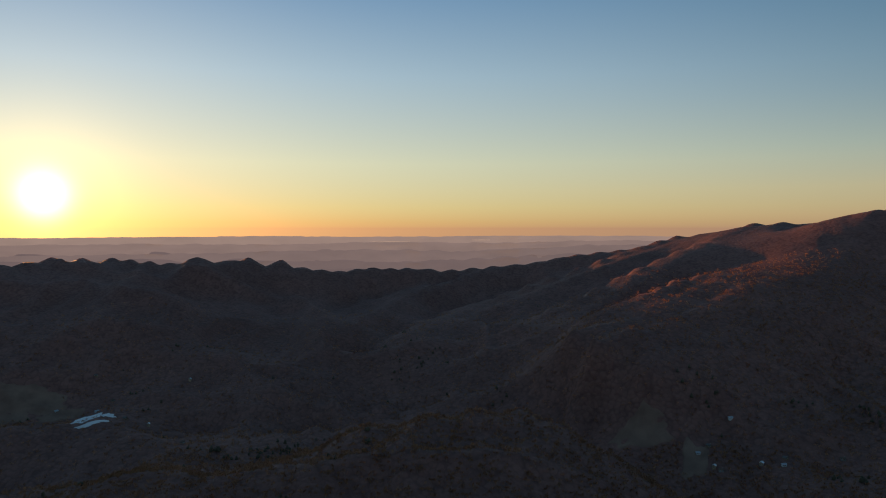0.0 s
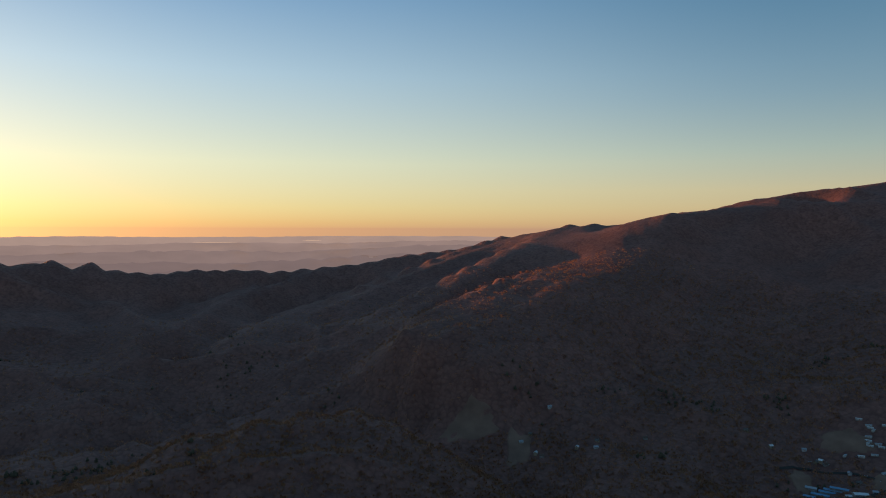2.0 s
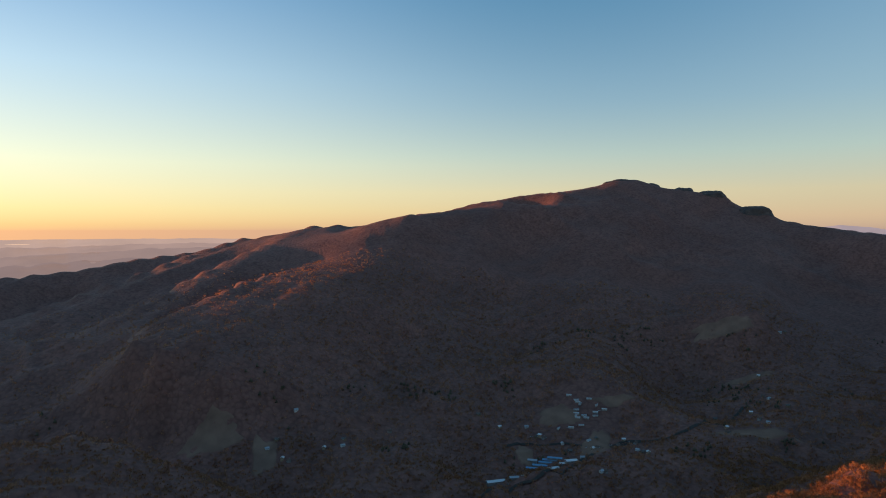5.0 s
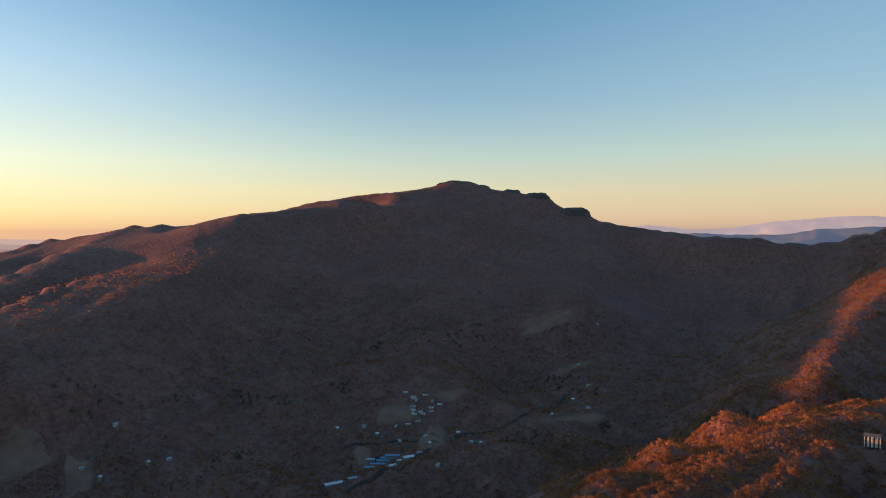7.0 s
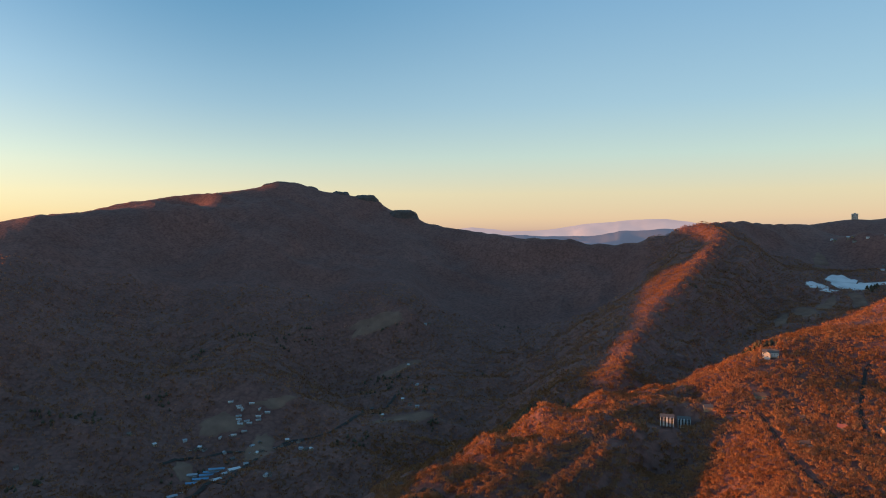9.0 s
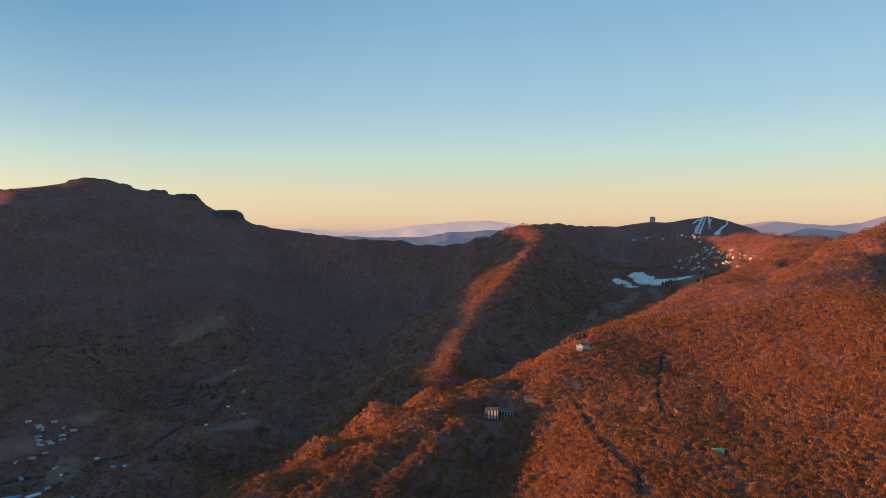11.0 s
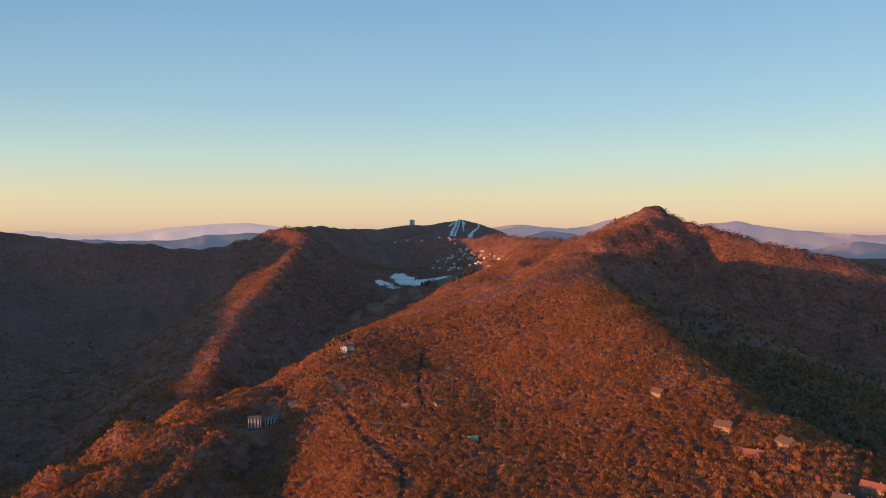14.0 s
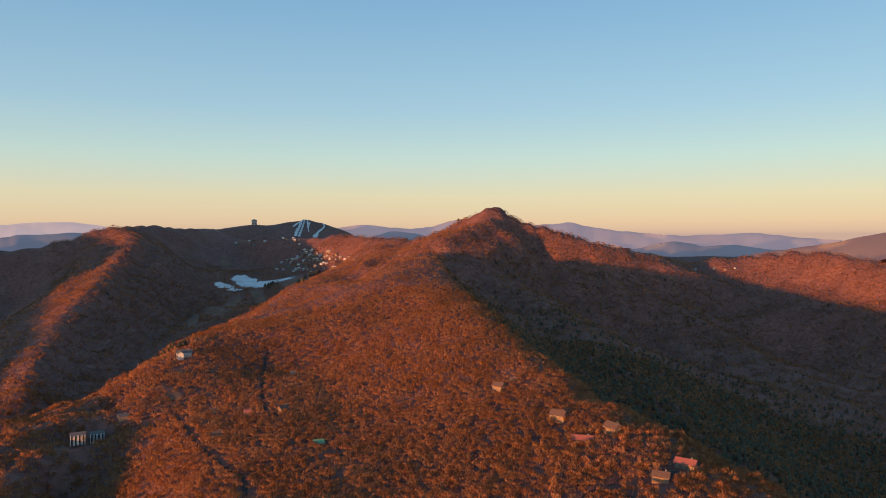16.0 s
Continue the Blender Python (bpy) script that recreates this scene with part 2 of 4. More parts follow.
def densify(line, step=70.0):
    pts = [np.array(place(*p)) for p in line]
    out = [pts[0]]
    for a, b in zip(pts, pts[1:]):
        k = max(1, int(np.linalg.norm((b - a)[:2]) / step))
        out += [a + (b - a) * (i + 1) / k for i in range(k)]
    return out


def flank(line, off, drop, side):
    """A line beside a crest, at a distance from it and below it, on the side that faces higher bearings (1), lower ones (-1) or outward (0)."""
    pts = [np.array(place(*p)) for p in line]
    out = []
    for i, p in enumerate(pts):
        t = (pts[min(i + 1, len(pts) - 1)] - pts[max(i - 1, 0)])[:2]
        nor = np.array([-t[1], t[0]]) / np.linalg.norm(t)
        r = np.linalg.norm(p[:2])
        ref = np.array([p[0], p[1]]) / r if side == 0 else side * np.array([p[1], -p[0]]) / r
        nor = nor if nor @ ref > 0 else -nor
        out.append(np.array([p[0] + nor[0] * off, p[1] + nor[1] * off, p[2] - drop]))
    return [a + (b - a) * k / 3 for a, b in zip(out, out[1:]) for k in range(3)]


FLANKS = (("left_spur_a", 0, 5, 120, 2, -1), ("left_spur_b", 0, 4, 120, 2, -1), ("main_crest", 4, 14, 110, 80, 1), ("main_crest", 1, 5, 75, 48, 1), ("middle_ridge", 1, 9, 110, 34, -1), ("middle_ridge", 1, 9, 100, 50, 1), ("front_spur", 2, 12, 110, 62, 0), ("front_spur", 3, 9, 75, 3, 1), ("front_spur", 3, 7, 135, 9, 1),
          ("knob_spur", 1, 8, 110, 3, -1), ("knob_spur", 2, 6, 240, 9, -1), ("knob_spur", 1, 8, 120, 50, 1), ("peak_right", 3, 9, 160, 40, 0))


def control_points():
    pts = [p for line in LINES.values() for p in densify(line)]
    pts += [p for name, a, b, off, drop, side in FLANKS for p in flank(LINES[name][a:b], off, drop, side)]
    pts += [np.array(place(*p)) for p in RIM]
    kept = {}
    for p in pts:
        kept.setdefault((round(p[0] / 30), round(p[1] / 30)), p)
    return np.array(list(kept.values()))


CP = control_points()


def solve_surface():
    d = np.hypot(CP[:, None, 0] - CP[None, :, 0], CP[:, None, 1] - CP[None, :, 1])
    k = len(CP)
    a = np.zeros((k + 1, k + 1))
    a[:k, :k] = -d - np.eye(k) * 2.0
    a[:k, k] = a[k, :k] = 1
    return np.linalg.solve(a, np.r_[CP[:, 2], 0])


WEIGHT = solve_surface()


def hash2(ix, iy, seed):
    v = np.sin(ix * 127.1 + iy * 311.7 + seed * 74.7) * 43758.5453
    return v - np.floor(v)


def vnoise(x, y, seed=0):
    ix, iy = np.floor(x), np.floor(y)
    fx, fy = x - ix, y - iy
    ux, uy = fx * fx * fx * (fx * (fx * 6 - 15) + 10), fy * fy * fy * (fy * (fy * 6 - 15) + 10)
    a, b = hash2(ix, iy, seed), hash2(ix + 1, iy, seed)
    c, d = hash2(ix, iy + 1, seed), hash2(ix + 1, iy + 1, seed)
    return (a + (b - a) * ux + (c - a) * uy + (a - b - c + d) * ux * uy) * 2 - 1


def height(x, y):
    """Height of the land at arrays of x and y."""
    x, y = np.asarray(x, float).ravel(), np.asarray(y, float).ravel()
    z, near = np.empty_like(x), np.empty_like(x)
    for s in range(0, len(x), 4000):
        e = s + 4000
        d = np.hypot(x[s:e, None] - CP[None, :, 0], y[s:e, None] - CP[None, :, 1])
        z[s:e] = -d @ WEIGHT[:-1] + WEIGHT[-1]
        near[s:e] = d.min(axis=1)
    r = np.hypot(x, y)
    depth = np.clip((r - 250) / 900, 0.12, 1) * np.clip((3500 - r) / 300, 0.12, 1)
    fold = 0
    for k, (scale, amp, reach, least) in enumerate(((700, 52, 260, 0.015), (300, 32, 200, 0.03), (120, 13, 120, 0.09), (48, 3.6, 70, 0.25))):
        u, v = x / scale, y / scale
        ridge = 1 - np.abs(vnoise(u + 0.35 * vnoise(u * 0.7, v * 0.7, 9), v, k)) * 2
        fold = fold + amp * (ridge - 0.85) * np.clip(near / reach, least, 1)
    sunny = np.clip((np.degrees(np.arctan2(x, y)) - 70) / 8, 0, 1) * np.clip((1700 - r) / 300, 0, 1)
    level = np.clip((np.hypot((x - 2560) / 1.5, y - 0) - 120) / 160, 0.05, 1)      # the snow field's even floor
    fold = fold * depth * (1 - 0.72 * sunny) * level
    # The spurs below the great crest lie along the low sun, so that it only grazes them.
    ex, ey = x - 996, y - 2238
    fold = fold * (1 - 0.85 * np.exp(-((x - 920) ** 2 + (y - 2560) ** 2) / (2 * 430.0 ** 2))) + 0.095 * (ey * 0.857 - ex * 0.515) * np.exp(-(ex * ex + ey * ey) / (2 * 310.0 ** 2))
    return z + fold - 4.5 * np.clip((2700 - r) / 1300, 0, 1)


def land():
    fine = np.arange(-40, 145, 0.22)
    az = np.radians(np.r_[fine, np.arange(145, 320, 2.5)])
    r = np.r_[60, 130, 210, 280, np.geomspace(340, 3700, 205), np.linspace(3740, 4930, 26)]
    a, rr = np.meshgrid(az, r)
    x, y = (rr * np.sin(a)).ravel(), (rr * np.cos(a)).ravel()
    z = height(x, y)
    na, nr = len(az), len(r)
    i, j = np.meshgrid(np.arange(nr - 1), np.arange(na), indexing="ij")
    jn = (j + 1) % na
    quads = np.stack([i * na + j, i * na + jn, (i + 1) * na + jn, (i + 1) * na + j], -1).reshape(-1, 4)[:, ::-1]
    verts = np.c_[x, y, z]
    me = bpy.data.meshes.new("ground")
    me.vertices.add(len(verts) + 1)
    me.vertices.foreach_set("co", np.r_[verts, [[0, 0, float(height([0], [0])[0])]]].ravel().astype(np.float32))
    tris = np.stack([np.full(na, len(verts)), np.arange(na), (np.arange(na) + 1) % na], -1)[:, ::-1]
    loops = np.r_[quads.ravel(), tris.ravel()]
    start = np.r_[np.arange(len(quads)) * 4, len(quads) * 4 + np.arange(na) * 3]
    me.loops.add(len(loops))
    me.loops.foreach_set("vertex_index", loops.astype(np.int32))
    me.polygons.add(len(start))
    me.polygons.foreach_set("loop_start", start.astype(np.int32))
    me.polygons.foreach_set("use_smooth", np.ones(len(start), bool))
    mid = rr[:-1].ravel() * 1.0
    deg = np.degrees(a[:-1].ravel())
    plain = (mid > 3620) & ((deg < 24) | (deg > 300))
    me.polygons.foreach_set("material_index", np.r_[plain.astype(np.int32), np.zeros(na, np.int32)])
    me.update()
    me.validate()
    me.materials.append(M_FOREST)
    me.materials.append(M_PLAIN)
    ob = new("ground", me)
    return tagged(ob, "forested mountain land with bare winter woods", "ground", kind="structure")


GROUND = land()


# ---------------------------------------------------------------- the far distance
def backdrop_range(name, skyline, d, mat, label, rough=0.05):
    """A far chain of mountains: a long rounded ridge whose skyline passes the given bearings and height angles."""
    az = np.arange(skyline[0][0], skyline[-1][0], 0.12)
    el = np.interp(az, [p[0] for p in skyline], [p[1] for p in skyline])
    k = max(3, int(0.5 / 0.12))
    el = np.convolve(np.pad(el, k, mode="edge"), np.ones(2 * k + 1) / (2 * k + 1), mode="valid")
    el = el + rough * (vnoise(az * 0.9, az * 0 + d, 3) + 0.5 * vnoise(az * 2.3, az * 0 + d, 4))
    rows = []
    for off, drop in ((-420, 150.0), (-260, 70.0), (-120, 22.0), (-40, 4.0), (0, 0.0), (60, 30.0), (90, 160.0)):
        r = d + off + 60 * vnoise(az * 0.5, az * 0 + off, 5) * (off < 0)
        z = d * np.tan(np.radians(el)) - drop * (1 + 0.5 * vnoise(az * 0.8, az * 0 + off * 0.01, 6))
        rows.append(np.c_[r * np.sin(np.radians(az)), r * np.cos(np.radians(az)), z])
    na = len(az)
    faces = [(i * na + j, (i + 1) * na + j, (i + 1) * na + j + 1, i * na + j + 1) for i in range(len(rows) - 1) for j in range(na - 1)]
    me = bpy.data.meshes.new(name)
    me.from_pydata(np.concatenate(rows).tolist(), [], faces)
    me.polygons.foreach_set("use_smooth", np.ones(len(me.polygons), bool))
    me.materials.append(mat)
    return tagged(new(name, me), label, "mountains", kind="structure")


# Distance haze is put into each of these glow colours.
M_FAR_A = material("far_haze_mauve", haze_glow, base=(0.215, 0.175, 0.22), glow=0.85)
M_FAR_E = material("far_haze_pale", haze_glow, base=(0.42, 0.32, 0.335), glow=0.85)
M_FAR_B = material("far_haze_blue", haze_glow, base=(0.085, 0.098, 0.15), glow=0.8)
M_FAR_C = material("far_haze_rust", haze_glow, base=(0.21, 0.088, 0.075), glow=0.7)
M_FAR_F = material("far_haze_umber", haze_glow, base=(0.38, 0.25, 0.215), glow=0.8)
M_FAR_D = material("far_haze_rose", haze_glow, base=(0.56, 0.37, 0.295), glow=0.85)
M_FAR_G = material("far_haze_peach", haze_glow, base=(0.46, 0.30, 0.25), glow=0.8)
M_FAR_H = material("far_haze_brown", haze_glow, base=(0.32, 0.21, 0.185), glow=0.8)

# Southern ranges: painted haze, each range glowing paler than the one before it.
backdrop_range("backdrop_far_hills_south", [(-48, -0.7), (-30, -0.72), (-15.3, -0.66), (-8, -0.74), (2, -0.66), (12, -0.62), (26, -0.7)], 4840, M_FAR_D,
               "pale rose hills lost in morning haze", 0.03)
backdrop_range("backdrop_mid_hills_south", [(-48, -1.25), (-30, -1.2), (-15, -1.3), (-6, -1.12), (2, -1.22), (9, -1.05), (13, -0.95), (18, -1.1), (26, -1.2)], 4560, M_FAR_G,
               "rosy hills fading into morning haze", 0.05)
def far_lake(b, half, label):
    """A far sheet of water or fog, thin as a lens; its low-sun sheen is emission."""
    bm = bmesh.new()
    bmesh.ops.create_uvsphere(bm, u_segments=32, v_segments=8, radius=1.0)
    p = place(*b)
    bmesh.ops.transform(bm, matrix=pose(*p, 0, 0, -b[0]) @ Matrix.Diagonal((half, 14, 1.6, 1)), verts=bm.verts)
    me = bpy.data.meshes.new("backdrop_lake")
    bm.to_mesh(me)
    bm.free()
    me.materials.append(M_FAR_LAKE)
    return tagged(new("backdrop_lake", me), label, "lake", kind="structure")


# Sheen of the sky and low sun on water, painted as a glow.
M_FAR_LAKE = material("far_water_sheen_glow", haze_glow, base=(0.95, 0.62, 0.42), glow=0.85)
far_lake((-5.9, -1.13, 4440), 130, "far lake with the low sun's sheen painted as glow")
far_lake((1.5, -0.98, 4440), 60, "thin streak of far water in haze, shine painted as glow")
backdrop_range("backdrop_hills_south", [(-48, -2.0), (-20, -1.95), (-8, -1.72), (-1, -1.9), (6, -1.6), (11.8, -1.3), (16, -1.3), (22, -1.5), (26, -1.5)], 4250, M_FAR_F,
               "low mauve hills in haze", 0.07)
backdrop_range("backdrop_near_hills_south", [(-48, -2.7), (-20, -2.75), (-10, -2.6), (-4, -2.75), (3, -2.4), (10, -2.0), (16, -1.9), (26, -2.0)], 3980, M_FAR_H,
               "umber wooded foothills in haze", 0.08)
# West to north chains: blue and mauve haze painted into their emission.
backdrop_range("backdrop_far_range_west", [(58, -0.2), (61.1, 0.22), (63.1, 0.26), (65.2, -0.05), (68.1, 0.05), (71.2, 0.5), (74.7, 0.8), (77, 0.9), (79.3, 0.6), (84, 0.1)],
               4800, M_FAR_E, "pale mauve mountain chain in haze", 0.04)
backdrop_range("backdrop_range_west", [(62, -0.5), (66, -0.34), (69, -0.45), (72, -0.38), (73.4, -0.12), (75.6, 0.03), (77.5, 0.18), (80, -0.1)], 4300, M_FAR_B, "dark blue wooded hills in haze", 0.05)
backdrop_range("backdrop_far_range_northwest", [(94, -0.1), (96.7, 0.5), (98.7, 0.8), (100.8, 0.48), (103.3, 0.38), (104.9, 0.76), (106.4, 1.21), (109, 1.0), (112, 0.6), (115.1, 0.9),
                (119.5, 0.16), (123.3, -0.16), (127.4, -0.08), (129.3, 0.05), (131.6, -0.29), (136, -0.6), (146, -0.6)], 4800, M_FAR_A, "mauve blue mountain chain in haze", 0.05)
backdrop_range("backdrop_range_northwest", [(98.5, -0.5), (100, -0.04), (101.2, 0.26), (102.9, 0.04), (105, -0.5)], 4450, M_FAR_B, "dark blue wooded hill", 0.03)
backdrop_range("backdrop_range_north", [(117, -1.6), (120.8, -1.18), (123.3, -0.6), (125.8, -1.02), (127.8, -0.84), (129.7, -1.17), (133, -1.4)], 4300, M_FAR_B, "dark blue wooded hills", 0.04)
# This hill's low sun and haze are both painted into its rust glow.
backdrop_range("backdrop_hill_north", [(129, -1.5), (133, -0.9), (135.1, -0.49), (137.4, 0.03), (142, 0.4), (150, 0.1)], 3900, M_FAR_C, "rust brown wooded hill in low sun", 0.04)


# ---------------------------------------------------------------- helpers for things on the land
def on_land(az, el, lo=250.0, hi=4600.0):
    """The point of the land that lies at a bearing and height angle from the hovering point."""
    r = np.geomspace(lo, hi, 900)
    z = height(r * math.sin(radians(az)), r * math.cos(radians(az)))
    under = np.nonzero(r * math.tan(radians(el)) <= z)[0]
    d = float(r[under[0]]) if len(under) else float(r[np.argmax(z / r)])
    x, y = d * math.sin(radians(az)), d * math.cos(radians(az))
    return Vector((x, y, float(height([x], [y])[0])))


def mesh_from(name, verts, faces, mat, smooth=False):
    me = bpy.data.meshes.new(name)
    v, f = np.asarray(verts, np.float32), np.asarray(faces, np.int32)
    me.vertices.add(len(v))
    me.vertices.foreach_set("co", v.ravel())
    me.loops.add(f.size)
    me.loops.foreach_set("vertex_index", f.ravel())
    me.polygons.add(len(f))
    me.polygons.foreach_set("loop_start", np.arange(len(f), dtype=np.int32) * f.shape[1])
    me.polygons.foreach_set("use_smooth", np.full(len(f), smooth))
    me.update()
    me.materials.append(mat)
    return me


def asphalt(n):
    p = position(n)
    c = n.ramp(n.noise(p, 0.3, 4), [(0.3, (0.045, 0.038, 0.034)), (0.7, (0.075, 0.064, 0.056))])
    return n.add("BsdfPrincipled", {"Base Color": c, "Roughness": 1.0, "Specular IOR Level": 0.1}).outputs[0]


def meadow(n):
    p = position(n)
    c = n.ramp(n.noise(p, 0.03, 5), [(0.3, (0.185, 0.105, 0.078)), (0.5, (0.235, 0.138, 0.1)), (0.7, (0.285, 0.17, 0.122))])
    bump = n.add("Bump", {"Height": n.noise(p, 0.5, 3), "Distance": 0.6, "Strength": 0.6})
    return n.add("BsdfPrincipled", {"Base Color": c, "Roughness": 1.0, "Specular IOR Level": 0.0, "Normal": bump.outputs[0]}).outputs[0]


def snow(n):
    p = position(n)
    c = n.ramp(n.noise(p, 0.02, 5, 0.65), [(0.3, (0.50, 0.47, 0.45)), (0.6, (0.74, 0.71, 0.69))])
    bump = n.add("Bump", {"Height": n.noise(p, 0.12, 4), "Distance": 1.5, "Strength": 0.5})
    return n.add("BsdfPrincipled", {"Base Color": c, "Roughness": 0.7, "Normal": bump.outputs[0]}).outputs[0]


M_ROAD = material("asphalt", asphalt)
M_MEADOW = material("dry_meadow", meadow)
M_SNOW = material("snow", snow)

CLEAR = []          # x, y, radius kept free of trees
TRACKS = []         # road lines kept free of trees


def ribbon(name, line, width, mat, label, category, lift=1.0):
    """A strip that lies on the land along a line of x, y points."""
    pts = [np.array(p[:2]) for p in line]
    fine = []
    for i in range(len(pts) - 1):
        p0, p1, p2, p3 = pts[max(i - 1, 0)], pts[i], pts[i + 1], pts[min(i + 2, len(pts) - 1)]
        k = max(2, int(np.linalg.norm(p2 - p1) / 8))
        for t in np.arange(k) / k:
            fine.append(0.5 * (2 * p1 + (p2 - p0) * t + (2 * p0 - 5 * p1 + 4 * p2 - p3) * t * t + (3 * p1 - p0 - 3 * p2 + p3) * t ** 3))
    fine = np.array(fine + [pts[-1]])
    if not isinstance(width, (int, float)):
        along = np.linspace(0, 1, len(fine))
        width = np.interp(along, np.linspace(0, 1, len(width)), width) * (1 + 0.45 * vnoise(along * 0 + fine[:, 0] / 17, fine[:, 1] / 17, 51))
        width = width[:, None]
    TRACKS.append((fine, float(np.max(width))))
    tan = np.gradient(fine, axis=0)
    tan /= np.linalg.norm(tan, axis=1)[:, None] + 1e-9
    nor = np.c_[-tan[:, 1], tan[:, 0]]
    rows = [fine + nor * width * s for s in (-0.5, -0.17, 0.17, 0.5)]
    mid = height(fine[:, 0], fine[:, 1])
    verts = np.concatenate([np.c_[r, np.maximum(height(r[:, 0], r[:, 1]), mid - 0.4) + lift] for r in rows])
    m = len(fine)
    faces = [(i * m + j, (i + 1) * m + j, (i + 1) * m + j + 1, i * m + j + 1) for i in range(3) for j in range(m - 1)]
    return tagged(new(name, mesh_from(name, verts, np.array(faces)[:, ::-1], mat, True)), label, category, kind="structure")


def patch(name, centre, rx, ry, turn, mat, label, category, lift=1.5, seed=1, wob=0.32):
    """An irregular patch of meadow or snow that lies on the land."""
    k, rings = 40, 10
    ang = np.arange(k) / k * 2 * math.pi
    edge = 1 + wob * (vnoise(np.cos(ang) * 1.6 + seed, np.sin(ang) * 1.6, seed) + 0.5 * vnoise(np.cos(ang) * 4 + seed, np.sin(ang) * 4, seed))
    ca, sa = math.cos(radians(turn)), math.sin(radians(turn))
    verts = [[centre[0], centre[1]]]
    for q in range(1, rings + 1):
        u, v = rx * edge * np.cos(ang) * q / rings, ry * edge * np.sin(ang) * q / rings
        verts += np.c_[centre[0] + u * ca - v * sa, centre[1] + u * sa + v * ca].tolist()
    verts = np.array(verts)
    z = height(verts[:, 0], verts[:, 1]) + lift
    z[-k:] -= lift + 0.6
    faces = [(0, 1 + j, 1 + (j + 1) % k, 1 + (j + 1) % k) for j in range(k)]
    faces += [(1 + q * k + j, 1 + (q + 1) * k + j, 1 + (q + 1) * k + (j + 1) % k, 1 + q * k + (j + 1) % k) for q in range(rings - 1) for j in range(k)]
    me = bpy.data.meshes.new(name)
    me.from_pydata(np.c_[verts, z].tolist(), [], [f if f[2] != f[3] else f[:3] for f in faces])
    me.polygons.foreach_set("use_smooth", np.ones(len(me.polygons), bool))
    me.materials.append(mat)
    narrow, long = min(rx, ry), max(rx, ry)
    ax, ay = (ca, sa) if rx >= ry else (-sa, ca)
    reach = max(0.0, long - narrow)
    for q in np.linspace(-1, 1, 1 + 2 * int(math.ceil(reach / narrow))):
        CLEAR.append((centre[0] + q * reach * ax, centre[1] + q * reach * ay, narrow * 1.05))
    return tagged(new(name, me), label, category, kind="structure")


# ---------------------------------------------------------------- meadows, snow, ponds and roads
def way(bearings, lo=250.0):
    return [on_land(*b, lo) for b in bearings]


def laid(name, b, rx, ry, turn, mat, label, category, seed=1, **kw):
    return patch(name, on_land(*b), rx, ry, turn, mat, label, category, seed=seed, **kw)


DRY = "pale dry winter meadow among bare woods"
for k, (b, rx, ry, turn) in enumerate((((41.9, -14.75), 44, 34, -42), ((46.4, -13.64), 42, 13, -40), ((39.4, -17.81), 40, 18, 50), ((14.4, -15.8), 62, 26, -15),
                                       ((18.3, -17.59), 45, 22, 70), ((54.6, -7.53), 92, 26, -55), ((57.3, -14.79), 90, 22, -40), ((56.3, -11.09), 60, 18, -38),
                                       ((-33.3, -12.16), 100, 60, 30), ((-30.2, -13.45), 60, 30, 30), ((85.6, -6.7), 16, 130, -88), ((87.2, -6.0), 26, 110, -80), ((88.6, -5.3), 22, 120, -95),
                                       ((90.5, -5.0), 20, 110, -85), ((94.0, -3.55), 80, 110, -90), ((88.1, -2.3), 24, 150, -88), ((45.0, -16.8), 60, 26, 40))):
    laid(f"meadow_{k + 1}", b, rx, ry, turn, M_MEADOW, DRY, "meadow", seed=k + 3)
SKI = "white groomed snow field with ragged edges in the side valley"
laid("snow_field_1", (89.6, -3.72), 50, 112, -86, M_SNOW, SKI, "snow", 2, lift=2.4, wob=0.35)
laid("snow_field_2", (90.7, -4.05), 30, 60, -84, M_SNOW, SKI, "snow", 5, lift=2.9, wob=0.4)
laid("snow_field_3", (92.1, -3.7), 52, 16, -80, M_SNOW, SKI, "snow", 7, lift=2.2, wob=0.7)
laid("snow_field_4", (88.7, -4.35), 22, 14, -70, M_SNOW, SKI, "snow", 9, lift=2.2, wob=0.8)
laid("snow_field_5", (87.8, -3.95), 26, 24, -96, M_SNOW, SKI, "snow", 11, lift=2.2, wob=0.7)
ICE = "frozen white pond on the dark valley floor"
laid("frozen_pond_1", (-28.5, -13.62), 34, 24, 28, M_SNOW, ICE, "pond", 2)
laid("frozen_pond_2", (-28.25, -13.98), 30, 16, 28, M_SNOW, ICE, "pond", 4)
laid("frozen_pond_3", (-27.2, -13.7), 17, 12, 28, M_SNOW, ICE, "pond", 6, wob=0.6)

RUN = "white ski run down a wooded mountain"
for k, (bs, w) in enumerate((([(93.62, 0.86), (93.4, 0.72), (93.18, 0.56)], (8, 16, 11)), ([(94.0, 1.14), (93.74, 0.7), (93.5, 0.2), (93.36, -0.2)], (6, 15, 17, 13)),
                             ([(94.15, 1.18), (93.92, 0.5), (93.63, -0.24)], (6, 10, 14)), ([(94.32, 1.1), (94.34, 0.6), (94.42, 0.12)], (8, 10, 5)),
                             ([(94.5, 0.9), (94.36, 0.45)], (7, 4)), ([(95.3, 0.95), (95.52, 0.8), (95.62, 0.52), (95.2, 0.15), (94.85, -0.34)], (5, 9, 12, 20, 24)),
                             ([(93.9, 1.02), (93.62, 0.86)], (5, 9)))):
    ribbon(f"ski_run_{k + 1}", way(bs, 3700.0), w, M_SNOW, RUN, "ski run", lift=3.0)
LANE = "narrow dark asphalt road between bare trees"
